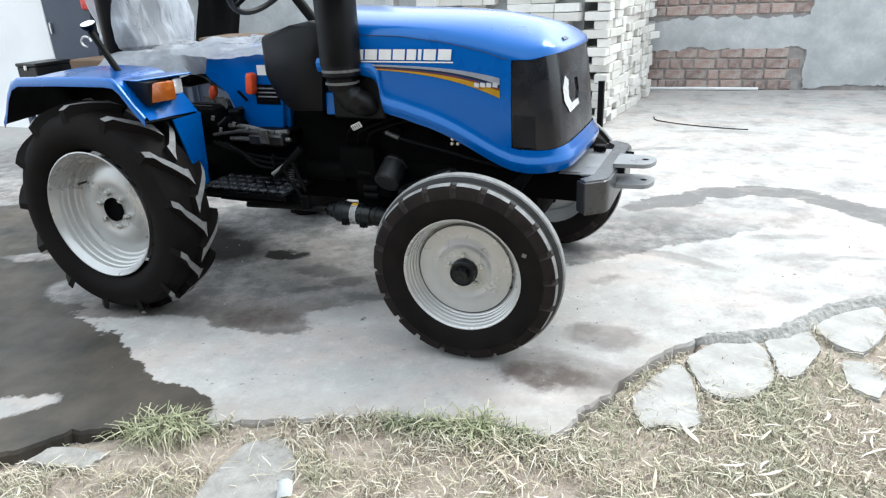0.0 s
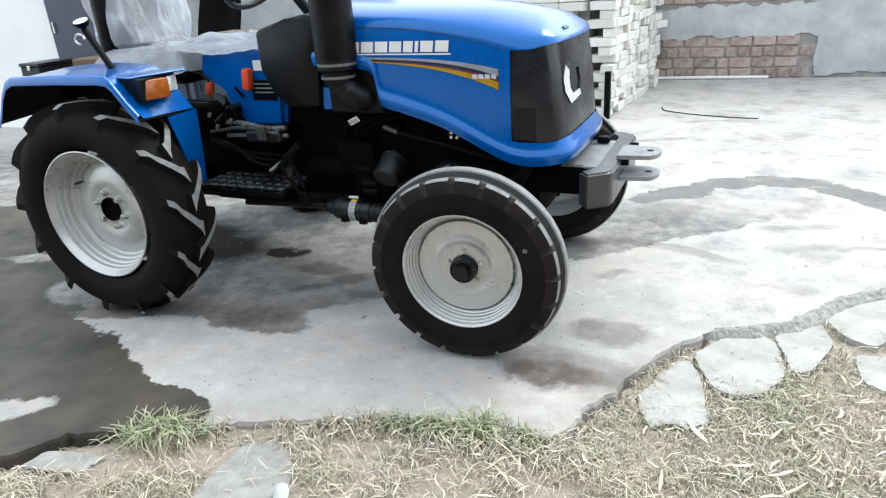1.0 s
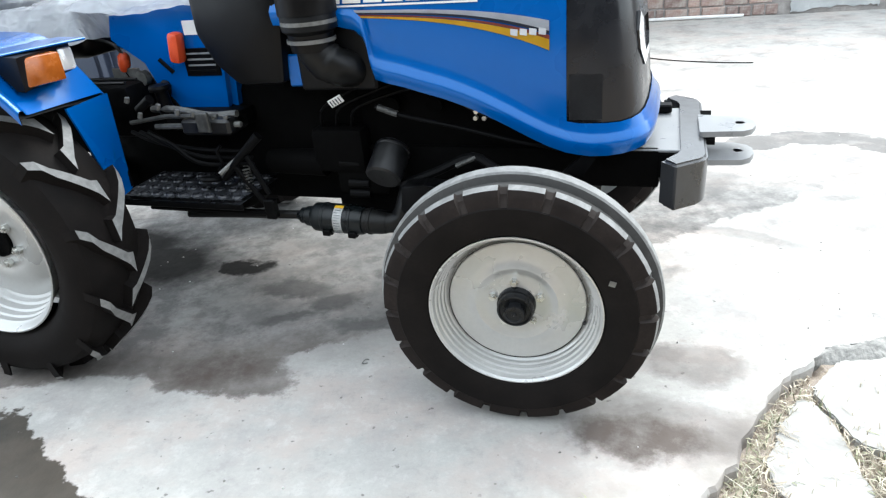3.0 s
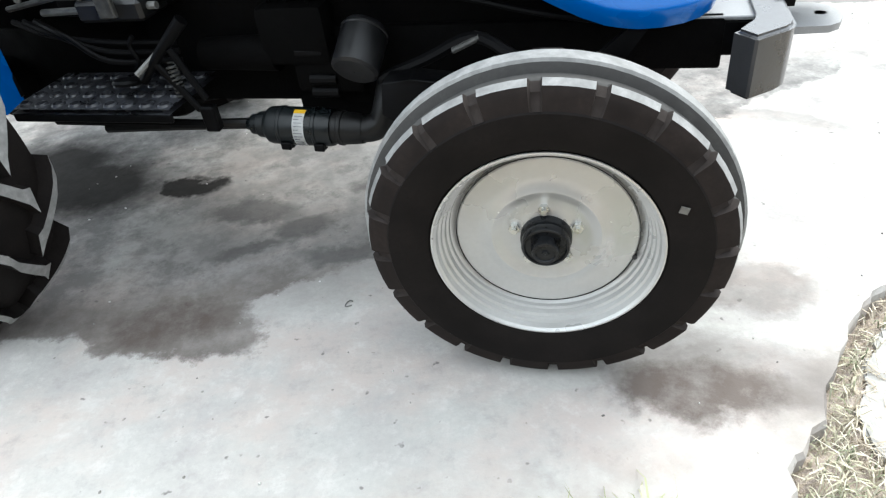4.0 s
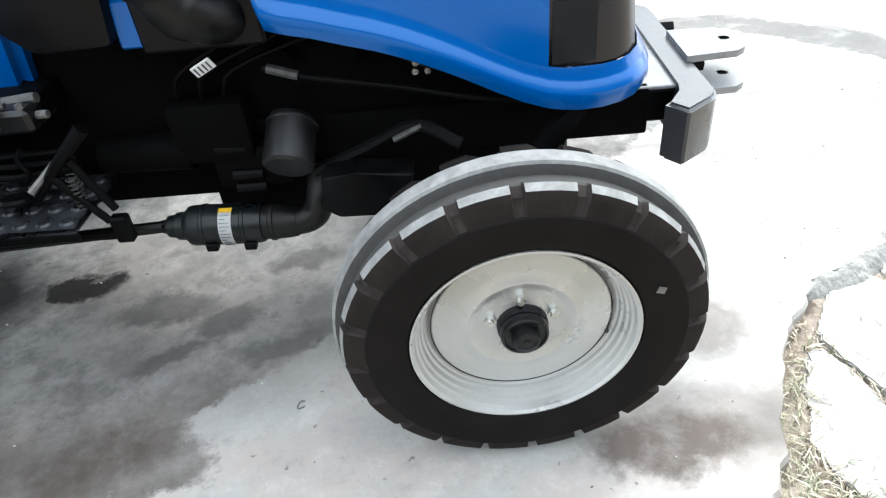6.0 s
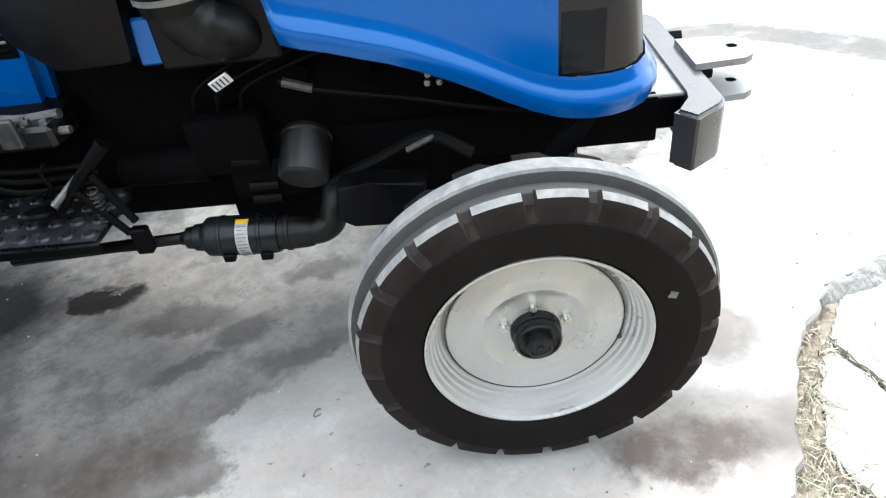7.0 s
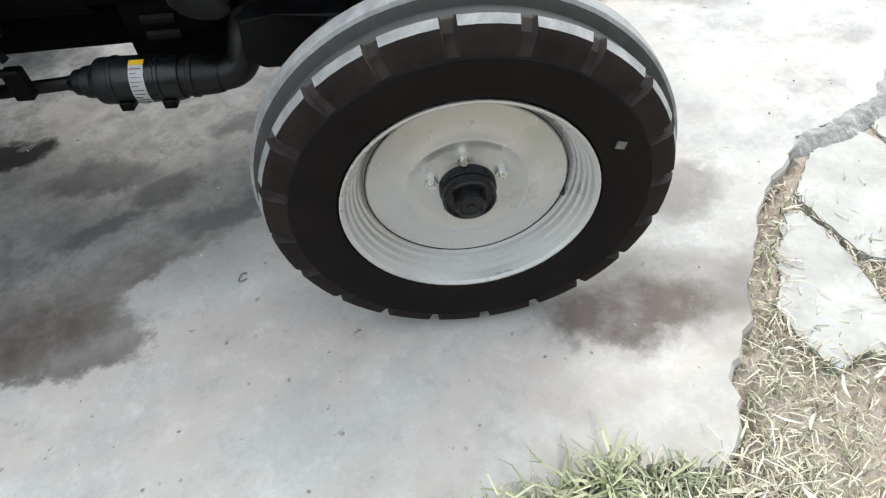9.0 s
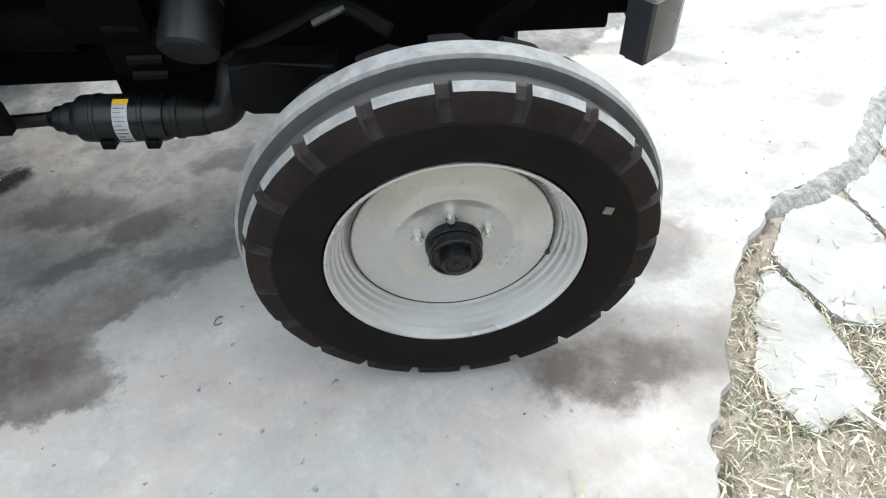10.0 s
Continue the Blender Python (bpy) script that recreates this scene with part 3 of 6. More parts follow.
for outline, z, tilt, seed in (
        (SLAB_OUTLINES[0], -0.019, (0.5, -0.4, 0), 1), (SLAB_OUTLINES[1], -0.017, (0.4, 0.3, 0), 2), (SLAB_OUTLINES[2], -0.016, (0.6, 0.5, 0), 3), (SLAB_OUTLINES[3], -0.014, (0.5, 0, 0), 4),
        (SLAB_OUTLINES[4], -0.022, (0.6, 0.6, 0), 5), (SLAB_OUTLINES[5], -0.022, (-1, 0, 0), 10), (SLAB_OUTLINES[6], -0.012, (0.6, -0.5, 0), 6), (SLAB_OUTLINES[7], -0.016, (0, 0.5, 0), 7)):
    slab_piece(outline, z, tilt, seed, GREYSLAB if seed in (6, 7) else None)


def ledge():
    """The crumbled rim of the paving: rough strip falling from the sound surface to the broken face."""
    front = smooth_path([(0.775, 0.176, 0), (0.856, 0.166, 0), (0.957, 0.163, 0), (1.0, 0.181, 0), (1.11, 0.198, 0), (1.155, 0.233, 0), (1.221, 0.275, 0), (1.336, 0.358, 0), (1.485, 0.417, 0), (1.9, 0.518, 0)], 30)
    bm, rows = B(), []
    for i, p in enumerate(front):
        a, b = front[max(i - 1, 0)], front[min(i + 1, len(front) - 1)]
        d = (b - a).normalized()
        n = Vector((-d.y, d.x, 0))
        wide = (0.036 + 0.006 * noise.noise(p * 17) + 0.005 * noise.fractal(p * 45, 0.9, 2.0, 3)) * ramp01(i, -1, 30)
        row = []
        for f, z in ((0.0, -0.075), (0.0, -0.036), (0.05, -0.022), (0.25, -0.016), (0.5, -0.010), (0.75, -0.005), (0.95, -0.001), (1.12, 0.0012), (1.65, 0.0008)):
            q = p + n * wide * f
            r = noise.fractal(Vector((q.x * 75, q.y * 75, z * 9)), 0.8, 2.0, 3)
            q += n * 0.004 * noise.noise(q * 60) * (1 if f < 0.3 else 0.6)
            row.append(bm.verts.new((q.x, q.y, max(0.0008, z + 0.001 * r) if f > 1.0 else z + 0.003 * r)))
        rows.append(row)
    for p, q in zip(rows, rows[1:]):
        for k in range(len(p) - 1):
            bm.faces.new((p[k], q[k], q[k + 1], p[k + 1]))
    return thing("pavement_rim", "rough grey crumbled concrete rim of the paving", "pavement", None, bm, LEDGE, kind="structure", smooth=None)


ledge()


def crushed_cup():
    prof = [(0.0, 0.001), (0.0, 0.022), (0.004, 0.024), (0.03, 0.026), (0.05, 0.029), (0.056, 0.031), (0.0575, 0.033), (0.056, 0.031), (0.045, 0.027), (0.01, 0.021)]
    bm = revolve(B(), prof, 28)
    for v in bm.verts:
        v.co *= 0.75
        v.co.z *= 0.62
        v.co.x *= 0.9
        v.co += Vector((1, 1, 0.6)) * 0.009 * noise.noise(v.co * 45)
    return thing("plastic_cup", "crushed pale plastic cup lying in dry grass", "cup", pose(-0.44, -0.592, -0.006, 34, 4, 8), bm, CUP)


CUP = worn("frosted_plastic", (0.50, 0.52, 0.51), (0.62, 0.64, 0.63), 0.35, scale=30, fine=140)
crushed_cup()


# ---- tractor ----
AXLE = pose(0.2026, 0.594, 0.0127, 0, 0, -19.2)         # on the ground under the front axle; x forward, y to the tractor's left
tractor = thing("tractor", "new blue compact farm tractor with grey wheels, on worn concrete", "tractor", AXLE)


def front_tyre():
    """Three-rib tyre: a plain middle rib and shoulder ribs cut into blocks."""
    half = [(-0.046, 0.176), (-0.063, 0.188), (-0.073, 0.21), (-0.0755, 0.235), (-0.075, 0.2505), (-0.0725, 0.253), (-0.069, 0.269), (-0.067, 0.278), (-0.062, 0.2855), (-0.049, 0.2910), (-0.0445, 0.2895),
            (-0.037, 0.2852), (-0.022, 0.2850), (-0.0172, 0.2990), (-0.0140, 0.3035), (-0.005, 0.3042)]
    prof = half + [(-y, r) for y, r in half[::-1]]
    N, STEPS = 20, (0.0, 0.03, 0.19, 0.22, 0.48, 0.74)
    bm, rings = B(), []
    last = len(prof) - 1
    for n in range(N):
        for k, s in enumerate(STEPS):
            a = 2 * math.pi * (n + s) / N
            ring = []
            for i, (y, r) in enumerate(prof):
                near = i if i <= last / 2 else last - i
                cut_here = (k in (1, 2)) if i <= last / 2 else (k in (3, 4))
                if cut_here and 5 <= near <= 10:
                    d = (0.003, 0.0075, 0.0095, 0.0105, 0.009, 0.006)[near - 5]
                    y, r = y - math.copysign((0.9 if near < 8 else 0.4) * d, y), r - (0.6 if near < 8 else 1.0) * d
                ring.append(bm.verts.new((r * math.cos(a), y, r * math.sin(a))))
            rings.append((ring, k))
    for (p, k), (q, _) in zip(rings, rings[1:] + rings[:1]):
        for i in range(last):
            f = bm.faces.new((p[i], p[i + 1], q[i + 1], q[i]))
            near = i if i < last / 2 else last - 1 - i
            slot_here = k in (0, 1, 2) if i < last / 2 else k in (3,)
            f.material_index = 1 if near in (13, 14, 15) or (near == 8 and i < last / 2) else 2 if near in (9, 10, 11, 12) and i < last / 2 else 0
            if near in (5, 6, 7):
                f.material_index = 3
            if slot_here and 5 <= near <= 9:
                f.material_index = 4
    return bm


def rear_tyre():
    W, R = 0.105, 0.395                           # carcass, without the bars
    prof = [(-0.072, 0.250), (-0.088, 0.262), (-0.105, 0.295), (-0.108, 0.32), (-0.104, 0.35), (-0.094, 0.372), (-0.07, 0.385), (-0.035, 0.393), (0, 0.395)]
    prof += [(-y, r) for y, r in prof[-2::-1]]
    bm = revolve(B(), prof, 96, 0)

    return bm


def tread_bar(side):
    """One bar of the drive tread, from the middle out to the shoulder."""
    bm, rows = B(), []
    for k in range(8):
        s = k / 7
        y = side * (-0.012 + 0.116 * s)
        a = 0.30 * s + (0.03 if s > 0.8 else 0)
        half = (0.024 + 0.012 * (1 - s)) / 0.4 / 2 * (1.6 if s < 0.1 else 1)
        rb, rt = 0.386 - 0.028 * s ** 2, 0.4225 - 0.012 * s ** 3
        if s > 0.95:
            rb, rt = 0.335, 0.40
        rows.append([bm.verts.new((r * math.cos(a + q), y, r * math.sin(a + q))) for q, r in ((-half * 1.25, rb), (-half, rt), (half, rt), (half * 1.25, rb))])
    for p, q in zip(rows, rows[1:]):
        for i in range(3):
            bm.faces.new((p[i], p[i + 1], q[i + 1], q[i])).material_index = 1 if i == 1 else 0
    bm.faces.new(rows[0][::-1])
    bm.faces.new(rows[-1])
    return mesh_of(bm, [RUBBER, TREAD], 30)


BARS = {}


def hexnut(r, h, at):
    bm = B()
    ring = [(r * math.cos(math.pi / 3 * i), r * math.sin(math.pi / 3 * i)) for i in range(6)]
    prism(bm, ring, -h, 0.0)
    tube(bm, [(0, -h - 0.006, 0), (0, -h + 0.002, 0)], r * 0.55, 8)
    bmesh.ops.translate(bm, vec=at, verts=bm.verts)
    return bm


def front_wheel(at):
    prof = [(0.004, 0.176), (0.0, 0.1835), (-0.004, 0.184), (-0.0045, 0.181), (0.0, 0.1765), (0.011, 0.1740), (0.0135, 0.1705), (0.023, 0.1692), (0.0255, 0.1655), (0.036, 0.1642), (0.0385, 0.1605), (0.045, 0.1590),
            (0.050, 0.152), (0.0535, 0.1500), (0.0535, 0.1490), (0.0455, 0.1482), (0.0435, 0.1455), (0.043, 0.115), (0.042, 0.102), (0.0375, 0.094), (0.036, 0.089), (0.0375, 0.084), (0.042, 0.077), (0.043, 0.070),
            (0.043, 0.05), (0.041, 0.044), (0.041, 0.02)]
    wheel = part("front_wheel", revolve(B(), prof, 72), RIM, tractor, "silver painted steel front wheel", at, smooth=28)
    back = [(0.06, 0.150), (0.075, 0.155), (0.10, 0.163), (0.112, 0.172), (0.120, 0.184), (0.117, 0.18), (0.105, 0.168), (0.07, 0.146), (0.056, 0.147)]
    part("disc_joint", revolve(B(), [(0.0452, 0.1479), (0.0438, 0.1481), (0.0438, 0.1488), (0.0452, 0.1490)], 72), IRON, wheel, "dark joint round the wheel disc")
    part("rim_well", revolve(B(), back, 48), RIM, wheel)
    part("tyre", front_tyre(), [RUBBER, TREAD, GROOVE, SHOULDER_RUBBER, SLOT_DUST], wheel, "black ribbed front tyre, tread pale with dust and painted sheen", pose(0, 0.0605, 0) @ Matrix.Diagonal((1.0, 1.015, 1.0, 1.0)), smooth=28)
    hub = [(0.046, 0.0418), (0.029, 0.0415), (0.0265, 0.040), (0.0255, 0.0365), (0.023, 0.0365), (0.022, 0.039), (0.010, 0.0388), (0.007, 0.037), (0.0065, 0.034), (0.010, 0.032), (0.011, 0.0225), (-0.004, 0.022), (-0.008, 0.0205), (-0.009, 0.016), (-0.006, 0.0145), (-0.006, 0.006), (-0.009, 0.005), (-0.009, 0.001)]
    part("hub", revolve(B(), hub, 40), HUBBLACK, wheel, "black painted wheel hub and dust cap")
    for turn in (-51, 20, 93, 163, 237):
        a = radians(turn)
        part("wheel_nut", hexnut(0.0095, 0.011, (0.0535 * math.cos(a), 0.046, 0.0535 * math.sin(a))), CHROME, wheel)
    bm = box(B(), (-0.0065, -0.002, -0.0055), (0.0065, 0.0, 0.0055))
    part("sticker", bm, DULLZINC, wheel, "small pale sticker on the tyre wall", pose(0.197, -0.0185, 0.094, -4, 18, 2))
    bm = tube(B(), [(0, 0.0, 0), (0, -0.009, 0.0)], 0.0042, 8)
    part("valve", bm, INSERT, wheel, at=pose(0.142, 0.05, -0.045))
    return wheel


RIM_SIZE = Matrix.Diagonal((1.048, 1.0, 1.048, 1.0))
front_wheel(pose(-0.015, -0.600, 0.301, 0, 0, 4.2) @ pose(0, 0, 0, 2.3, 0, 0) @ RIM_SIZE)
front_wheel(pose(-0.015, 0.600, 0.301, 0, 0, 184.2) @ pose(0, 0, 0, 2.3, 0, 0) @ RIM_SIZE)


TYRE_SIZE = Matrix.Diagonal((0.983, 1.0, 0.983, 1.0))


def rear_wheel(at):
    prof = [(0.008, 0.232), (0.0, 0.2415), (-0.005, 0.243), (-0.006, 0.239), (0.0, 0.233), (0.016, 0.226), (0.020, 0.221), (0.034, 0.219), (0.038, 0.214), (0.054, 0.212), (0.058, 0.206),
            (0.078, 0.204), (0.082, 0.197), (0.094, 0.192), (0.098, 0.184), (0.092, 0.176), (0.080, 0.150), (0.075, 0.12), (0.072, 0.10), (0.076, 0.088), (0.078, 0.07), (0.078, 0.046), (0.092, 0.044)]
    wheel = part("rear_wheel", revolve(B(), prof, 80), RIM, tractor, "silver painted steel rear wheel", at, smooth=30)
    back = [(0.10, 0.19), (0.13, 0.204), (0.15, 0.215), (0.172, 0.228), (0.182, 0.243), (0.178, 0.238), (0.15, 0.208), (0.104, 0.183)]
    part("rim_well", revolve(B(), back, 48), RIM, wheel)
    part("tyre", rear_tyre(), [RUBBER], wheel, "black chevron-bar drive tyre", pose(0, 0.088, 0) @ TYRE_SIZE, smooth=30)
    for side in (-1, 1):
        BARS.setdefault(side, tread_bar(side))
        for n in range(13):
            turn = -360 * (n + 0.25 * side) / 13
            part("tread_bar", BARS[side], None, wheel, at=pose(0, 0.088, 0, 0, turn, 0) @ TYRE_SIZE)
    hub = [(0.1, 0.046), (0.07, 0.0455), (0.068, 0.043), (0.082, 0.04), (0.084, 0.02), (0.084, 0.001)]
    part("hub", revolve(B(), hub, 32), IRON, wheel, "dark axle end in the wheel centre")
    for i in range(6):
        a = radians(40 + 60 * i)
        part("wheel_nut", hexnut(0.012, 0.014, (0.066 * math.cos(a), 0.077, 0.066 * math.sin(a))), CHROME, wheel)
    bm = tube(B(), [(0, 0.0, 0), (0, -0.04, 0.0)], 0.004, 8)
    part("valve", bm, HOSE, wheel, at=pose(-0.12, 0.085, 0.10))
    return wheel


REAR_SIZE = Matrix.Diagonal((1.012, 1.0, 1.012, 1.0))
rear_wheel(pose(-1.436, -0.707, 0.405, 0, 0, 1.2) @ REAR_SIZE)
rear_wheel(pose(-1.436, 0.707, 0.405, 0, 0, 180) @ REAR_SIZE)

# bonnet: plan outline from the rear of one side round the nose
SIDE = [(-0.66, 0.884), (-0.56, 0.881), (-0.482, 0.874), (-0.441, 0.866), (-0.422, 0.848), (-0.413, 0.815), (-0.409, 0.772), (-0.402, 0.748), (-0.37, 0.738), (-0.33, 0.729), (-0.28, 0.714), (-0.23, 0.700), (-0.18, 0.682), (-0.13, 0.660), (-0.08, 0.635),
        (-0.03, 0.608), (0.015, 0.586), (0.0585, 0.570), (0.085, 0.565)]
NOSE = [(0.115, -0.301, 0.562), (0.152, -0.298, 0.563), (0.184, -0.289, 0.566), (0.209, -0.272, 0.569), (0.228, -0.245, 0.573), (0.239, -0.20, 0.576), (0.245, -0.13, 0.579), (0.247, -0.07, 0.581), (0.248, 0.0, 0.581)]


def half_width(x):
    return 0.304 - 0.05 * max(0.0, x + 0.15) ** 2 - 0.02 * max(0.0, -0.25 - x)


def lerp_table(x, table):
    for (x0, z0), (x1, z1) in zip(table, table[1:]):
        if x <= x1:
            return z0 + (z1 - z0) * max(0.0, (x - x0) / (x1 - x0))
    return table[-1][1]


RIDGE = [(-0.7, 1.098), (-0.375, 1.082), (-0.24, 1.0755), (-0.11, 1.066), (-0.04, 1.0575), (0.06, 1.037), (0.11, 1.021), (0.145, 1.003), (0.17, 0.985), (0.19, 0.965), (0.21, 0.946)]
SHOULDER = [(-0.7, 1.012), (-0.5, 1.007), (-0.323, 1.001), (-0.162, 0.980), (-0.028, 0.950), (0.044, 0.926), (0.12, 0.926), (0.16, 0.930), (0.20, 0.936), (0.23, 0.940), (0.26, 0.941)]


def lean(x, z):
    """How far the nose falls back with height."""
    return ramp01(x, 0.10, 0.22) * lerp_table(z, [(0.60, 0.0), (0.64, 0.006), (0.73, 0.018), (0.80, 0.024), (0.94, 0.038)])



def outline_points():
    right = [(x, -half_width(x), z) for x, z in SIDE] + NOSE
    return right + [(x, -y, z) for x, y, z in right[-2::-1]]


def outward(pts, i):
    a, b = pts[max(i - 1, 0)], pts[min(i + 1, len(pts) - 1)]
    d = Vector((b[0] - a[0], b[1] - a[1], 0)).normalized()
    return Vector((d.y, -d.x, 0))


GRILLE_LO, GRILLE_X = 0.640, 0.050


def bonnet():
    pts = outline_points()
    bm, cols = B(), []
    for i, (x, y, z) in enumerate(pts):
        o = outward(pts, i)
        sh = lerp_table(x, SHOULDER)
        col = []
        for dz, off in ((0.0, -0.008), (0.002, 0.007), (0.018, 0.013), (0.032, 0.0145), (0.036, 0.0140), (0.050, 0.0025), (0.055, 0.0)):
            col.append(Vector((x, y, z + dz)) + o * off)
        zg = max(GRILLE_LO, z + 0.075)
        for k in range(7):
            t = k / 6
            zz = zg + (sh - zg) * t
            col.append(Vector((x - lean(x, zz), y, zz)) + o * (0.004 * math.sin(math.pi * t) - 0.002))
        spine = Vector((min(x, 0.02 + 0.2 * x), 0, 0))
        edge = Vector((x - lean(x, sh), y, 0)) - o * 0.002
        for k in range(1, 9):
            t = k / 8
            a = t * math.pi / 2
            q = edge.lerp(spine, 1 - math.cos(a))
            zt = lerp_table(q.x, RIDGE)
            col.append(Vector((q.x, q.y, sh + 0.006 + (zt - sh - 0.006) * math.sin(a) ** (0.9 - 0.48 * ramp01(x, 0.15, 0.25)))))
        cols.append([bm.verts.new(v) for v in col])
    first = next(i for i, p in enumerate(pts) if p[0] > GRILLE_X)
    last = len(pts) - 1 - first
    for i in range(len(pts) - 1):
        for k in range(len(cols[0]) - 1):
            if first <= i < last and 7 <= k < 13:
                continue
            bm.faces.new((cols[i][k], cols[i + 1][k], cols[i + 1][k + 1], cols[i][k + 1]))
    bmesh.ops.remove_doubles(bm, verts=bm.verts, dist=0.0004)
    return part("bonnet", bm, BLUE, tractor, "glossy blue steel bonnet", smooth=50), pts, first, last


hood, OUT, FIRST, LAST = bonnet()


def grille():
    bm, cols = B(), []
    for i in range(FIRST, LAST + 1):
        x, y, z = OUT[i]
        o, sh = outward(OUT, i), lerp_table(x, SHOULDER)
        cols.append([bm.verts.new(Vector((x - lean(x, zz), y, zz)) + o * off) for zz, off in ((0.628, -0.03), (0.6405, -0.006), (0.70, -0.003), (0.76, -0.002), (0.82, -0.002), (0.88, -0.004), (sh + 0.002, -0.010), (sh + 0.006, -0.04))])
    for p, q in zip(cols, cols[1:]):
        for k in range(7):
            bm.faces.new((p[k], q[k], q[k + 1], p[k + 1]))
    g = part("grille", bm, GRILLE, tractor, "smoked black plastic front grille", smooth=40)
    return g


front_grille = grille()


def grille_insert():
    bm, cols = B(), []
    for x in (0.064, 0.09, 0.115, 0.138):
        y = -lerp_table(x, [(0.05, 0.3025), (0.085, 0.301), (0.12, 0.2995), (0.16, 0.2955)]) + 0.001
        cols.append([bm.verts.new((x, y, z)) for z in (0.648, 0.70, 0.752)])
    for p, q in zip(cols, cols[1:]):
        for k in range(2):
            bm.faces.new((p[k], q[k], q[k + 1], p[k + 1]))
    bmesh.ops.solidify(bm, geom=list(bm.faces), thickness=0.001)
    return part("grille_insert", bm, INSERT, front_grille, "dull grey insert low in the grille")


grille_insert()


def headlight(side):
    """A many-sided lamp wrapped round the corner of the nose: bright bezel facets round a dark pane."""
    def on_nose(y, z, proud):
        x = lerp_table(y, [(q[1], q[0]) for q in NOSE])
        return Vector((x - lean(x, z) + proud, -side * y, z))
    outer = [(-0.205, 0.868), (-0.224, 0.830), (-0.220, 0.788), (-0.178, 0.745), (-0.068, 0.757), (-0.048, 0.800), (-0.062, 0.864)]
    inner = [(-0.178, 0.850), (-0.185, 0.824), (-0.182, 0.795), (-0.160, 0.774), (-0.082, 0.778), (-0.066, 0.803), (-0.074, 0.848)]
    rings = [[on_nose(y, z, -0.012) for y, z in outer], [on_nose(y, z, 0.0025) for y, z in outer], [on_nose(y, z, 0.0035) for y, z in inner], [on_nose(y, z, -0.006) for y, z in inner]]
    bm = B()
    loops = [[bm.verts.new(v) for v in r] for r in rings]
    for n, (p, q) in enumerate(zip(loops, loops[1:])):
        for k in range(7):
            f = bm.faces.new((p[k], p[(k + 1) % 7], q[(k + 1) % 7], q[k]))
            # near and lower facets get a near-white colour that paints their sky reflection
            f.material_index = 1 if n == 1 and k < 4 else 0
    h = part("headlight", bm, [GRILLE, LENS], tractor, "many-sided headlight with bright facets set in the grille", smooth=None)
    bm = B()
    bm.faces.new([bm.verts.new(v) for v in rings[3]])
    bmesh.ops.solidify(bm, geom=list(bm.faces), thickness=0.003)
    part("lens", bm, INSERT, h, "dark clear lens", smooth=None)
    return h


headlight(-1)


def nose_badge():
    """A small dark recess at the top of the nose."""
    bm = prism(B(), [(-0.030, -0.006), (0.030, -0.006), (0.024, 0.006), (-0.024, 0.006)], -0.003, 0.003, "z")
    part("badge", bm, GRILLE, hood, "small dark badge plate on the nose", pose(0.178, -0.085, 0.972, 0, 40, 0) @ pose(0, 0, 0, 0, 0, 90))


nose_badge()


def decal(name, upper, lower, mat, label="", lift=0.004):
    """A strip on the side of the bonnet between two height curves of x."""
    up, down = ([float(v) for v in np.polyfit([p[0] for p in t], [p[1] for p in t], min(3, len(t) - 1))] for t in (upper, lower))
    for side in (-1, 1):
        bm, cols = B(), []
        for k in range(25):
            x = upper[0][0] + (upper[-1][0] - upper[0][0]) * k / 24
            y = side * (half_width(x) + lift)
            cols.append([bm.verts.new((x, y, float(np.polyval(down, x)))), bm.verts.new((x, y, float(np.polyval(up, x))))])
        for p, q in zip(cols, cols[1:]):
            bm.faces.new((p[0], q[0], q[1], p[1]))
        bmesh.ops.solidify(bm, geom=list(bm.faces), thickness=0.0008)
        part(name, bm, mat, hood, label)


decal("stripe", [(-0.5, 0.914), (-0.3, 0.908), (-0.1, 0.893), (0.022, 0.871)], [(-0.5, 0.909), (-0.3, 0.901), (-0.1, 0.880), (0.022, 0.849)], SILVERDECAL, "silver stripe")
decal("stripe", [(-0.5, 0.909), (-0.3, 0.901), (-0.1, 0.880), (0.022, 0.849)], [(-0.5, 0.906), (-0.3, 0.897), (-0.1, 0.874), (0.022, 0.842)], DARKDECAL, "dark stripe")
decal("stripe", [(-0.5, 0.905), (-0.3, 0.895), (-0.1, 0.871), (0.022, 0.840)], [(-0.5, 0.902), (-0.3, 0.892), (-0.1, 0.866), (0.0, 0.838), (0.022, 0.831)], REDDECAL, "dark red stripe")
decal("stripe", [(-0.5, 0.902), (-0.3, 0.891), (-0.1, 0.865), (0.022, 0.831)], [(-0.5, 0.899), (-0.3, 0.885), (-0.1, 0.850), (0.022, 0.807)], YELLOW, "yellow stripe")


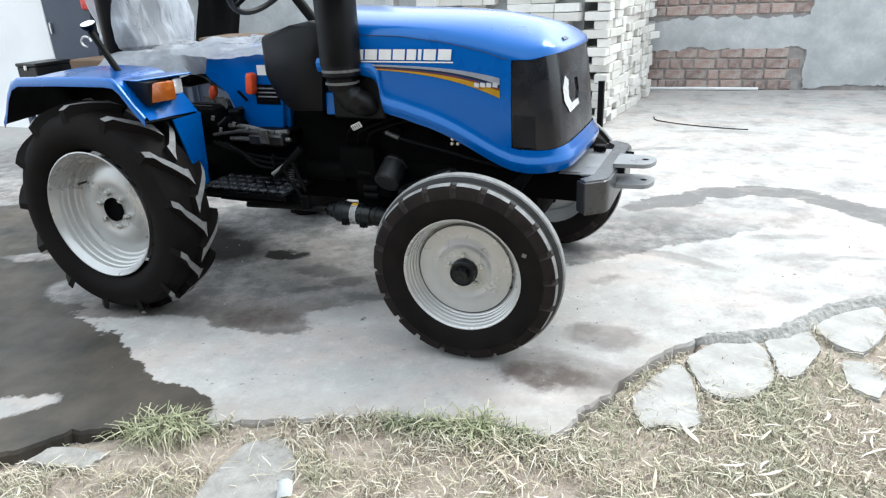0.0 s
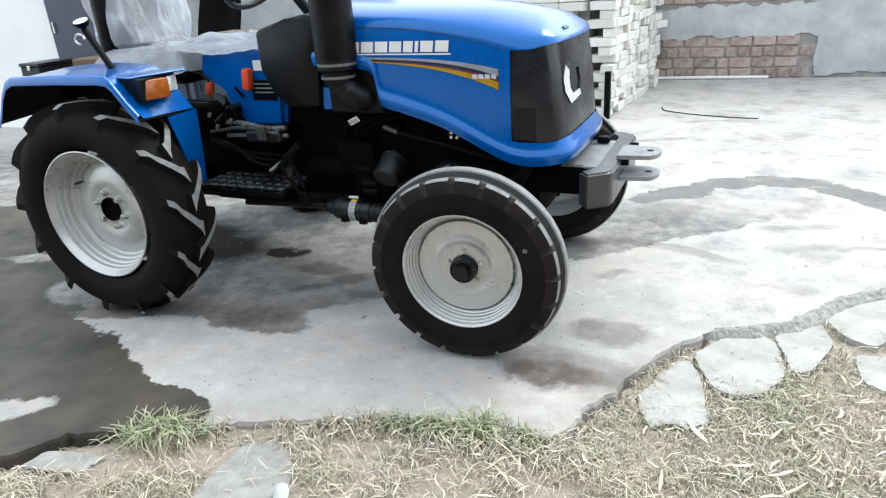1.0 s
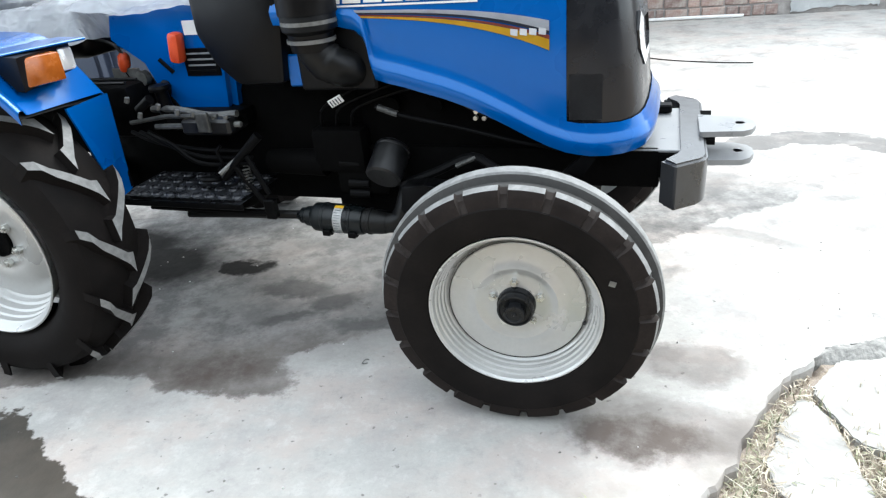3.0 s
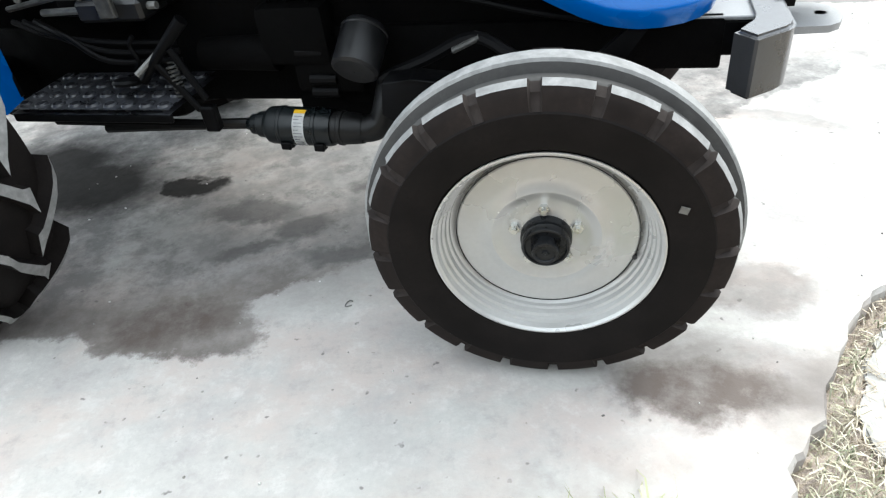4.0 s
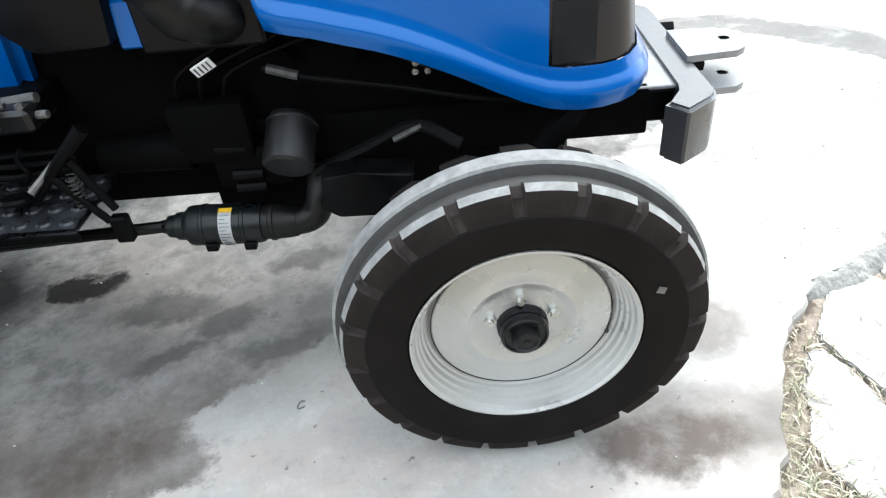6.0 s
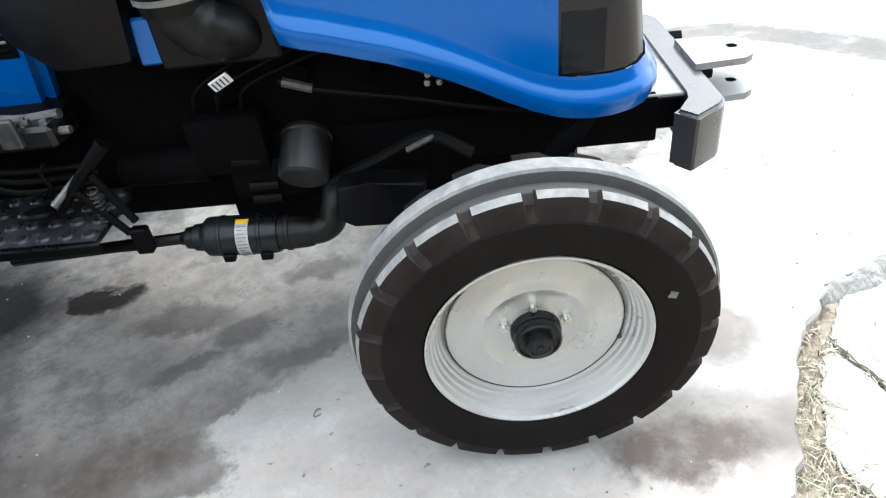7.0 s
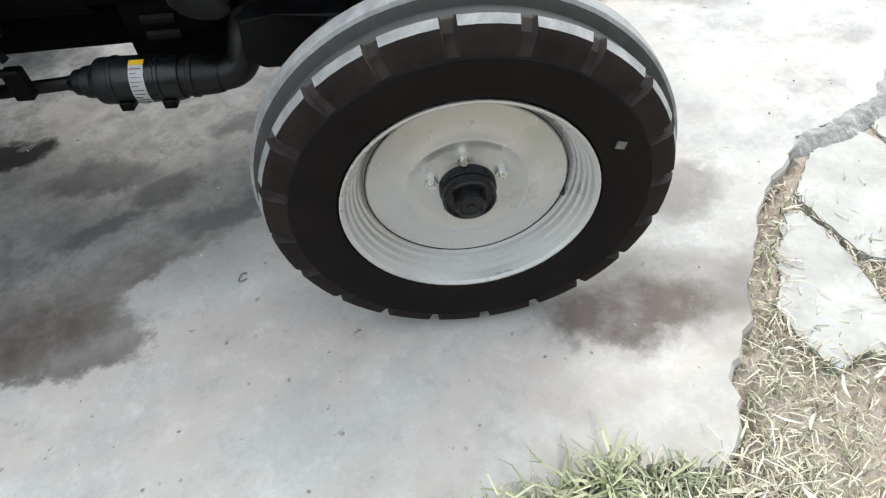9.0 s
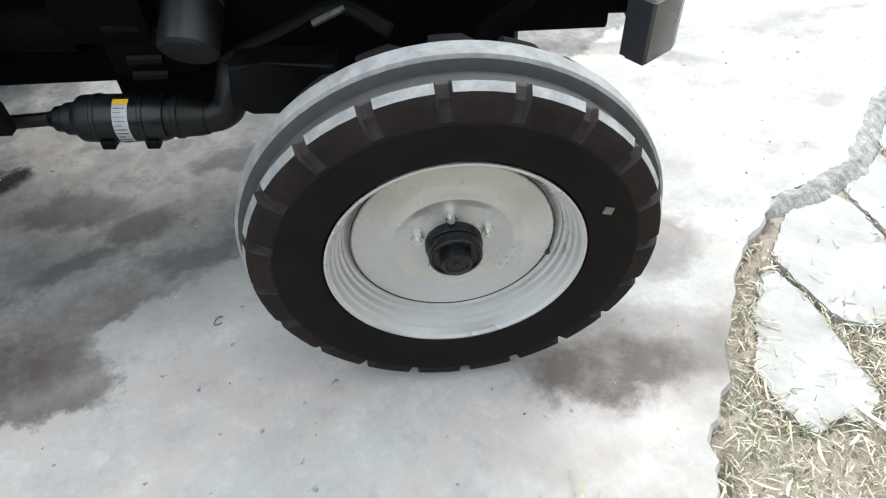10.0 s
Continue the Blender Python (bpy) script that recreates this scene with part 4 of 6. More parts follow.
def lettering():
    """The maker's mark, as plain white blocks; the model mark as small bars."""
    widths = (0.040, 0.052, 0.052, 0.050, 0.040, 0.018, 0.050, 0.052)
    for side in (-1, 1):
        x = -0.505
        for w in widths:
            y = side * (half_width(x) + 0.005)
            z = 0.9285 - 0.004 * (x + 0.49)
            bm = prism(B(), [(x, z), (x + w - 0.006, z - 0.001), (x + w - 0.001, z + 0.033), (x + 0.005, z + 0.034)], y - 0.0006, y + 0.0006)
            part("white_block", bm, WHITE, hood, "white block of the maker's mark")
            x += w + 0.002
        y = side * (half_width(-0.3) + 0.005)
        part("white_bar", prism(B(), [(-0.485, 0.9205), (x, 0.917), (x, 0.9215), (-0.485, 0.9245)], y - 0.0006, y + 0.0006), WHITE, hood)
        for k in range(4):
            x0 = -0.064 + 0.021 * k
            y = side * (half_width(x0) + 0.006)
            part("small_bar", prism(B(), [(x0, 0.8435), (x0 + 0.016, 0.841), (x0 + 0.017, 0.8545), (x0 + 0.001, 0.857)], y - 0.0006, y + 0.0006), SILVERDECAL, hood, "small pale bar of the model mark")


lettering()


def bonnet_seam():
    """The joint between the bonnet top and its side."""
    for side in (-1, 1):
        pts = [(x, side * (half_width(x) + 0.0005), lerp_table(x, SHOULDER) + 0.002) for x in (-0.5 + 0.55 * k / 20 for k in range(21))]
        part("seam", tube(B(), pts, 0.0012, 5), DARKDECAL, hood, "dark joint line along the bonnet")


bonnet_seam()


def bumper():
    right = [(0.273, -0.272), (0.302, -0.308), (0.308, -0.309), (0.360, -0.267), (0.370, -0.253), (0.376, -0.232)]
    inside = [(0.316, -0.20), (0.317, -0.231)]
    ring = right + [(x, -y) for x, y in right[::-1]] + [(x, -y) for x, y in inside[::-1]] + inside
    bm = prism(B(), ring, 0.432, 0.548, "z")
    bmesh.ops.bevel(bm, geom=[e for e in bm.edges if abs(e.verts[0].co.z - e.verts[1].co.z) < 1e-6], offset=0.007, segments=3, affect="EDGES")
    b = part("bumper", bm, BUMPERM, tractor, "charcoal painted steel front bumper weight bar", smooth=30)
    part("top_plate", box(B(), (0.19, -0.186, 0.532), (0.318, 0.186, 0.540), 0.002, 1), STEEL, b)
    for y in (-0.184, 0.17):
        part("side_bracket", box(B(), (0.05, y, 0.465), (0.317, y + 0.014, 0.531), 0.003, 1), BLACK, b)
    for z, y in ((0.553, -0.022), (0.487, -0.045)):
        ring = [(0.36, -0.082), (0.462, -0.072), (0.482, -0.055), (0.494, -0.02), (0.494, 0.02), (0.482, 0.045), (0.455, 0.062), (0.36, 0.07)]
        hole = [(0.457 + 0.013 * math.cos(a), 0.012 * math.sin(a)) for a in (2 * math.pi * k / 8 for k in range(8))]
        bm = B()
        layers = []
        for w in (z - 0.007, z + 0.007):
            layers.append(([bm.verts.new((u, v + y, w)) for u, v in ring], [bm.verts.new((u, v + y, w)) for u, v in hole]))
        for a, (o, h) in enumerate(layers):
            hh = [h[i] for i in (5, 6, 7, 7, 0, 1, 2, 3)]
            for i in range(8):
                k = (i + 1) % 8
                vs = []
                for v in (o[i], o[k], hh[k], hh[i]):
                    if v not in vs:
                        vs.append(v)
                bm.faces.new(vs)
        for i in range(8):
            k = (i + 1) % 8
            bm.faces.new((layers[0][0][i], layers[0][0][k], layers[1][0][k], layers[1][0][i]))
        part("tow_ear", bm, STEEL, b, "flat steel tow ear with a pin hole")
    for y in (-0.085, 0.13):
        part("bolt", tube(B(), [(0.37, y, 0.535), (0.398, y, 0.535)], 0.015, 6), BLACK, b)
    part("latch", box(B(), (0.25, 0.12, 0.543), (0.295, 0.16, 0.566), 0.004, 1), BLACK, b)
    return b


bumper()


def underbody():
    eng = part("engine_block", box(B(), (-0.53, -0.17, 0.35), (0.12, 0.17, 0.80), 0.03), IRON, tractor, "black cast iron engine block", smooth=30)
    part("gearbox", box(B(), (-1.0, -0.16, 0.353), (-0.5, 0.16, 0.72), 0.03), IRON, tractor, "black cast iron gearbox")
    part("rear_axle_case", box(B(), (-1.55, -0.16, 0.30), (-0.95, 0.16, 0.62), 0.04), IRON, tractor, "black rear axle casing")
    part("half_shaft", tube(B(), [(-1.415, -0.62, 0.424), (-1.415, 0.62, 0.424)], 0.06, 16), IRON, tractor)
    for i in range(4):
        part("core_plug", tube(B(), [(-0.42 + 0.12 * i, -0.165, 0.66), (-0.42 + 0.12 * i, -0.19, 0.655)], 0.022, 12), IRON, eng)
    part("clutch_cover", box(B(), (-0.60, -0.22, 0.405), (-0.44, -0.12, 0.50), 0.015), IRON, eng)
    part("sump", box(B(), (-0.64, -0.158, 0.29), (-0.02, 0.15, 0.42), 0.02), IRON, eng, "black oil sump under the engine")
    part("injection_pump", box(B(), (-0.66, -0.23, 0.47), (-0.5, -0.15, 0.60), 0.02), IRON, eng, "black injection pump")
    for k in range(3):
        pipe = smooth_path([(-0.63 + 0.045 * k, -0.2, 0.60), (-0.60 + 0.05 * k, -0.225, 0.66), (-0.50 + 0.08 * k, -0.215, 0.71), (-0.42 + 0.1 * k, -0.19, 0.74)], 4)
        part("injector_pipe", tube(B(), pipe, 0.005, 6), BLACK, eng)
    part("starter", tube(B(), [(-0.82, -0.19, 0.49), (-0.64, -0.19, 0.49)], [0.035, 0.04], 16), IRON, eng, "black starter motor")
    part("radiator", box(B(), (0.12, -0.2, 0.55), (0.2, 0.2, 0.87), 0.01), BLACK, tractor, "black radiator behind the grille")
    bm = B()
    box(bm, (-0.055, -0.5, 0.31), (0.055, 0.5, 0.375), 0.015)
    box(bm, (-0.11, -0.12, 0.32), (0.11, 0.12, 0.47), 0.03)
    part("front_axle", bm, IRON, tractor, "black front axle beam")
    for s in (-1, 1):
        bm = tube(B(), [(0, s * 0.45, 0.22), (0.0, s * 0.462, 0.40), (0.0, s * 0.468, 0.45)], [0.03, 0.03, 0.022], 14)
        tube(bm, [(0, s * 0.45, 0.295), (0, s * 0.54, 0.292)], 0.03, 14)
        part("kingpin", bm, IRON, tractor)
        bm = box(B(), (-0.13, -0.015, -0.012), (0.02, 0.015, 0.012), 0.006)
        part("steering_arm", bm, IRON, tractor, at=pose(0, s * 0.45, 0.45, 0, 0, s * 20))
    for s in (-1, 1):
        bm = box(B(), (-0.55, s * 0.175 - 0.012, 0.44), (0.27, s * 0.175 + 0.012, 0.54), 0.006)
        part("chassis_rail", bm, IRON, tractor, "black chassis rail")
    # radius arm with its bracket ahead of the axle
    bm = prism(B(), [(0.02, 0.40), (0.09, 0.50), (0.13, 0.56), (0.10, 0.565), (0.05, 0.52), (-0.02, 0.42)], -0.30, -0.285)
    part("bracket", bm, BLACK, tractor)
    bm = tube(B(), smooth_path([(-0.385, -0.26, 0.458), (-0.28, -0.265, 0.50), (-0.18, -0.275, 0.545), (-0.1, -0.31, 0.52)], 4), 0.012, 8)
    part("drag_link", bm, BLACK, tractor, "steering drag link")
    part("link_end", tube(B(), [(-0.222, -0.282, 0.522), (-0.168, -0.285, 0.548)], 0.0062, 8), GREYZINC, tractor)
    bm = prism(B(), [(-0.37, 0.41), (-0.36, 0.48), (-0.30, 0.485), (-0.19, 0.475), (-0.2, 0.43), (-0.27, 0.388), (-0.34, 0.39)], -0.33, -0.27)
    part("axle_bracket", cut(bm, 0.006), BLACK, tractor)
    # oil filter
    bm = revolve(B(), [(-0.05, 0.001), (-0.05, 0.042), (-0.045, 0.049), (0.036, 0.049), (0.038, 0.0505), (0.042, 0.0505), (0.044, 0.048), (0.053, 0.044), (0.054, 0.001)], 28)
    part("oil_filter", bm, GREYMETAL, tractor, "dark grey canister oil filter", pose(-0.425, -0.245, 0.512, 36, 0, -6))
    # silencer-like cylinder with its label
    body = [(0.0, 0.001), (0.0, 0.014), (0.010, 0.016), (0.014, 0.023), (0.030, 0.025), (0.033, 0.029), (0.050, 0.0305), (0.054, 0.034), (0.060, 0.0405), (0.066, 0.0425), (0.088, 0.043), (0.090, 0.0448), (0.096, 0.0448), (0.098, 0.043), (0.172, 0.043),
            (0.174, 0.0448), (0.180, 0.0448), (0.182, 0.043), (0.205, 0.0425), (0.214, 0.040), (0.216, 0.001)]
    can = part("canister", revolve(B(), body, 32), CANISTER, tractor, "dark blue-grey ribbed filter canister with a paper label", pose(-0.735, -0.24, 0.342, 0, 2, 0) @ pose(0, 0, 0, 0, 0, -90))
    bm = revolve(B(), [(0.212, 0.001), (0.212, 0.036), (0.228, 0.0365), (0.230, 0.039), (0.238, 0.039), (0.240, 0.0365), (0.255, 0.0355), (0.270, 0.0345), (0.285, 0.032)], 24)
    part("neck", bm, HOSE, can, "black rubber hose neck")
    bm = B()
    rings = []
    for k in range(12):
        a = radians(-50 + 12 * k)
        rings.append([bm.verts.new((0.0440 * math.cos(a), yy, 0.0440 * math.sin(a))) for yy in (0.130, 0.157)])
    for p, q in zip(rings, rings[1:]):
        bm.faces.new((p[0], q[0], q[1], p[1]))
    bmesh.ops.solidify(bm, geom=list(bm.faces), thickness=0.0006)
    part("label", bm, WHITE, can, "white paper label with a yellow head")
    bm, rings = B(), []
    for j in range(4):
        a = radians(66 + 5 * j)
        rings.append([bm.verts.new((0.0447 * math.cos(a), yy, 0.0447 * math.sin(a))) for yy in (0.130, 0.157)])
    for p, q in zip(rings, rings[1:]):
        bm.faces.new((p[0], q[0], q[1], p[1]))
    part("label_head", bm, YELLOW, can, "yellow label head")
    for k in range(11):
        a = radians(-44 + 10 * k)
        bm = box(B(), (-0.0005, 0.133, -0.0004), (0.0004, 0.133 + (0.020 if k % 3 else 0.012), 0.0004))
        part("print_bar", bm, DARKDECAL, can, at=pose(0.0447 * math.cos(a), 0, 0.0447 * math.sin(a), 0, -math.degrees(a), 0))
    for y in (0.106, 0.186):
        part("clip", box(B(), (0.026, y - 0.012, -0.040), (0.043, y + 0.012, -0.022), 0.002, 1), BLACK, can)
        part("clip_foot", box(B(), (0.0, y - 0.003, -0.052), (0.012, y + 0.003, -0.040), 0.002, 1), BLACK, can)
    elbow = smooth_path([(-0.455, -0.24, 0.332), (-0.430, -0.238, 0.335), (-0.408, -0.234, 0.350), (-0.394, -0.225, 0.385), (-0.388, -0.19, 0.43)], 6)
    part("elbow_hose", tube(B(), elbow, 0.030, 16), HOSE, tractor, "black rubber elbow hose")
    part("drain_pipe", tube(B(), smooth_path([(-0.725, -0.24, 0.343), (-0.81, -0.25, 0.345), (-0.92, -0.26, 0.346), (-1.1, -0.265, 0.340)], 4), 0.013, 10), HOSE, tractor)
    # hoses and lines along the engine
    part("brake_line", tube(B(), smooth_path([(-0.44, -0.25, 0.668), (-0.36, -0.25, 0.643), (-0.2, -0.25, 0.610), (-0.07, -0.255, 0.581), (0.05, -0.25, 0.56)], 5), 0.006, 8), BLACK, tractor, "thin steel line along the engine")
    part("line_fitting", tube(B(), [(-0.432, -0.25, 0.666), (-0.38, -0.25, 0.648)], 0.009, 8), GREYZINC, tractor, "dull zinc line fitting")
    part("wiring", tube(B(), smooth_path([(-0.25, -0.24, 0.70), (-0.15, -0.25, 0.65), (-0.05, -0.255, 0.625), (0.05, -0.25, 0.60)], 5), 0.008, 8), HOSE, tractor)
    for p in ((-0.168, -0.25, 0.656), (-0.170, -0.25, 0.640), (-0.148, -0.25, 0.640), (-0.075, -0.25, 0.625)):
        part("bolt", tube(B(), [p, (p[0], p[1] - 0.012, p[2])], 0.006, 6), CHROME, tractor)
    for x, z in ((-0.55, 0.50), (-0.53, 0.44), (-0.53, 0.41)):
        part("pump_fitting", tube(B(), [(x - 0.03, -0.22, z), (x + 0.03, -0.22, z)], [0.013, 0.011], 10), BLACK, tractor)
    part("cable_tag", box(B(), (-0.019, -0.002, -0.011), (0.019, 0.002, 0.011), 0.001, 1), WHITE, tractor, "small white wire tag", pose(-0.522, -0.302, 0.696, 20, -24, 12))
    for k in range(4):
        part("print_bar", box(B(), (-0.014 + 0.008 * k, -0.0032, -0.008), (-0.0115 + 0.008 * k, -0.002, 0.008)), DARKDECAL, tractor, at=pose(-0.522, -0.302, 0.696, 20, -24, 12))
    return eng


underbody()


def exhaust_stack():
    bm = tube(B(), [(-0.545, -0.33, 0.915), (-0.545, -0.33, 1.0), (-0.545, -0.33, 1.9)], 0.071, 28)
    s = part("air_intake", bm, PLASTIC, tractor, "tall black air cleaner with a clamped elbow hose")
    part("lower_neck", revolve(B(), [(0, 0.001), (0, 0.062), (0.01, 0.068), (0.05, 0.068), (0.06, 0.056), (0.10, 0.052)], 28), PLASTIC, s, at=pose(-0.545, -0.33, 0.93, -90, 0, 0))
    for z, r in ((0.897, 0.066), (0.855, 0.057)):
        bm = revolve(B(), [(-0.0045, r), (-0.0045, r + 0.0025), (0.0045, r + 0.0025), (0.0045, r)], 28)
        part("hose_clamp", bm, DULLZINC, s, "bright steel hose clamp", pose(-0.545, -0.33, z, 90, 0, 0))
    path = smooth_path([(-0.545, -0.33, 0.875), (-0.542, -0.33, 0.845), (-0.528, -0.327, 0.812), (-0.50, -0.31, 0.785), (-0.475, -0.27, 0.772), (-0.465, -0.20, 0.77)], 6)
    part("elbow", tube(B(), path, [0.046 + (0.003 if k in (4, 5, 14, 15) else 0.0) for k in range(len(path))], 24), HOSE, s, "black rubber elbow")
    return s


exhaust_stack()


def cowl():
    bm = prism(B(), [(-0.90, 1.01), (-0.90, 0.87), (-0.86, 0.79), (-0.80, 0.735), (-0.66, 0.738), (-0.62, 1.05), (-0.68, 1.06), (-0.76, 1.045)], -0.30, 0.30)
    part("dash_cowl", cut(bm, 0.02), PLASTIC, tractor, "black plastic instrument cowl")
    bm = prism(B(), [(-1.13, 0.63), (-0.90, 0.63), (-0.86, 0.98), (-0.89, 0.97), (-1.0, 0.945), (-1.26, 0.935), (-1.29, 0.84), (-1.15, 0.80)], -0.2, 0.2)
    bmesh.ops.bevel(bm, geom=list(bm.edges), offset=0.02, segments=2, affect="EDGES")
    tank = part("fuel_tank", bm, BLUE, tractor, "blue sheet steel tank cover below the dash")
    for k in range(4):
        part("vent_slot", box(B(), (-1.015, -0.207, 0.757 + 0.016 * k), (-0.925, -0.2, 0.762 + 0.016 * k), 0.001, 1), STEEL if k else BLACK, tank)
    part("vent_plate", box(B(), (-1.028, -0.204, 0.745), (-0.915, -0.2, 0.822), 0.001, 1), BLACK, tank, "black vent plate")
    part("label", box(B(), (-1.005, -0.204, 0.858), (-0.962, -0.2, 0.896)), WHITE, tank, "small white paper label")
    part("side_panel", box(B(), (-0.66, -0.276, 0.728), (-0.612, -0.264, 0.81), 0.004, 1), BLUE, tractor, "blue panel behind the intake elbow")
    part("recess", box(B(), (-0.62, -0.288, 0.72), (-0.409, -0.262, 0.876), 0.006, 1), PLASTIC, tractor, "black plastic recess in the bonnet side")


cowl()


def steering():
    col = tube(B(), [(-0.80, 0, 0.98), (-0.98, 0, 1.20)], 0.02, 12)
    s = part("steering_column", col, BLACK, tractor, "black steering column")
    c, u = Vector((-1.035, 0, 1.245)), Vector((-0.77, 0, 0.64)).normalized()
    a = Vector((0.64, 0, 0.77)).normalized()
    ring = [c + 0.21 * (math.cos(t) * a + math.sin(t) * Vector((0, 1, 0))) for t in (2 * math.pi * k / 40 for k in range(41))]
    part("steering_wheel", tube(B(), ring, 0.012, 10, caps=False), PLASTIC, s, "black steering wheel")
    for k in range(3):
        t = radians(90 + 120 * k)
        part("spoke", tube(B(), [c - 0.02 * u, c + 0.21 * (math.cos(t) * a + math.sin(t) * Vector((0, 1, 0)))], 0.009, 8), BLACK, s)
    part("boss", tube(B(), [c - 0.05 * u, c + 0.01 * u], [0.03, 0.025], 14), BLACK, s)


steering()


def fender(s):
    """Flat-topped mudguard with a rounded rail and a sloping front that carries the lamp."""
    yo, yi = s * 0.70, s * 0.38
    outer = [(-1.832, 0.748), (-1.811, 0.775), (-1.768, 0.852), (-1.735, 0.892), (-1.697, 0.907), (-1.487, 0.911), (-1.268, 0.911), (-1.226, 0.907), (-1.202, 0.89), (-1.152, 0.828), (-1.108, 0.780)]
    inner = [(-1.850, 0.765), (-1.832, 0.790), (-1.793, 0.86), (-1.765, 0.894), (-1.726, 0.913), (-1.506, 0.922), (-1.352, 0.916), (-1.314, 0.908), (-1.287, 0.893), (-1.229, 0.824), (-1.169, 0.75)]
    bm, cols = B(), []
    for (x, z), (xi, zi) in zip(outer, inner):
        row = []
        for f, dz in ((0.0, -0.03), (0.0, -0.010), (0.008, -0.002), (0.025, 0.002), (0.055, 0.001), (0.075, -0.009), (0.10, -0.010), (0.5, -0.006), (0.95, -0.003), (1.0, -0.008), (1.0, -0.02)):
            row.append(bm.verts.new((x + (xi - x) * f, yo + (yi - yo) * f, z + (zi - z) * f + dz)))
        cols.append(row)
    for p, q in zip(cols, cols[1:]):
        for k in range(len(p) - 1):
            bm.faces.new((p[k], q[k], q[k + 1], p[k + 1]))
    g = part("mudguard", bm, BLUE, tractor, "blue flat-topped rear mudguard with a rounded rail", smooth=40)
    # black undercoat just below the sheet
    bm, cols = B(), []
    for (x, z), (xi, zi) in zip(outer, inner):
        cols.append([bm.verts.new((x + (xi - x) * f, yo + (yi - yo) * f, z + (zi - z) * f - dz)) for f, dz in ((0.006, 0.029), (0.012, 0.016), (0.5, 0.014), (0.99, 0.022))])
    for p, q in zip(cols, cols[1:]):
        for k in range(3):
            bm.faces.new((p[k], q[k], q[k + 1], p[k + 1]))
    part("underside", bm, BLACK, g, "black undercoated underside")
    bm = prism(B(), [(-1.836, 0.772), (-1.793, 0.841), (-1.736, 0.895), (-1.352, 0.9), (-1.299, 0.884), (-1.181, 0.745), (-1.17, 0.476), (-1.218, 0.447), (-1.275, 0.572), (-1.70, 0.70)], yi - 0.004, yi + 0.004)
    part("inner_panel", bm, BLACK, g, "black undercoated inner panel")
    bm = B()
    a = [bm.verts.new(v) for v in ((-1.167, yi - s * 0.002, 0.743), (-1.142, yi + s * 0.165, 0.745), (-1.156, yi + s * 0.075, 0.467), (-1.181, yi - s * 0.002, 0.467))]
    c = [bm.verts.new(v.co + Vector((0.006, 0, 0))) for v in a]
    bm.faces.new(a)
    bm.faces.new(c[::-1])
    for k in range(4):
        bm.faces.new((a[k], a[(k + 1) % 4], c[(k + 1) % 4], c[k]))
    part("front_panel", bm, BLUE, g, smooth=None)
    # lamp: a wedge whose top is level with the mudguard and whose front is upright
    y0, y1 = yo - s * 0.055, yo - s * 0.255
    bm = B()
    side = [[bm.verts.new((x, y, z)) for x, z in quad] for y, quad in ((y0, ((-1.220, 0.897), (-1.120, 0.889), (-1.127, 0.812), (-1.150, 0.814))), (y1, ((-1.265, 0.897), (-1.167, 0.889), (-1.171, 0.824), (-1.195, 0.820))))]
    for q in side:
        bm.faces.new(q)
    for k in range(4):
        bm.faces.new((side[0][k], side[0][(k + 1) % 4], side[1][(k + 1) % 4], side[1][k]))
    lamp = part("lamp_housing", bm, PLASTIC, g, "black lamp housing on the mudguard", smooth=None)
    turn = s * 13.0
    part("top_cover", box(B(), (-0.105, -0.11, -0.002), (0.008, 0.11, 0.004), 0.002, 1), BLUE, lamp, "blue lip over the lamp", pose(-1.145, (y0 + y1) / 2, 0.8950, 0, 0, turn))
    part("amber_lens", box(B(), (-0.02, -0.052, -0.034), (0.014, 0.052, 0.032), 0.006), AMBER, lamp, "amber indicator lens", pose(-1.133, y0 - s * 0.062, 0.8515, 0, 0, turn))
    part("clear_lens", box(B(), (-0.02, -0.020, -0.028), (0.010, 0.020, 0.028), 0.008), LENS, lamp, "clear lens", pose(-1.155, y1 + s * 0.035, 0.8555, 0, 0, turn))
    return g


fender(-1)
fender(1)


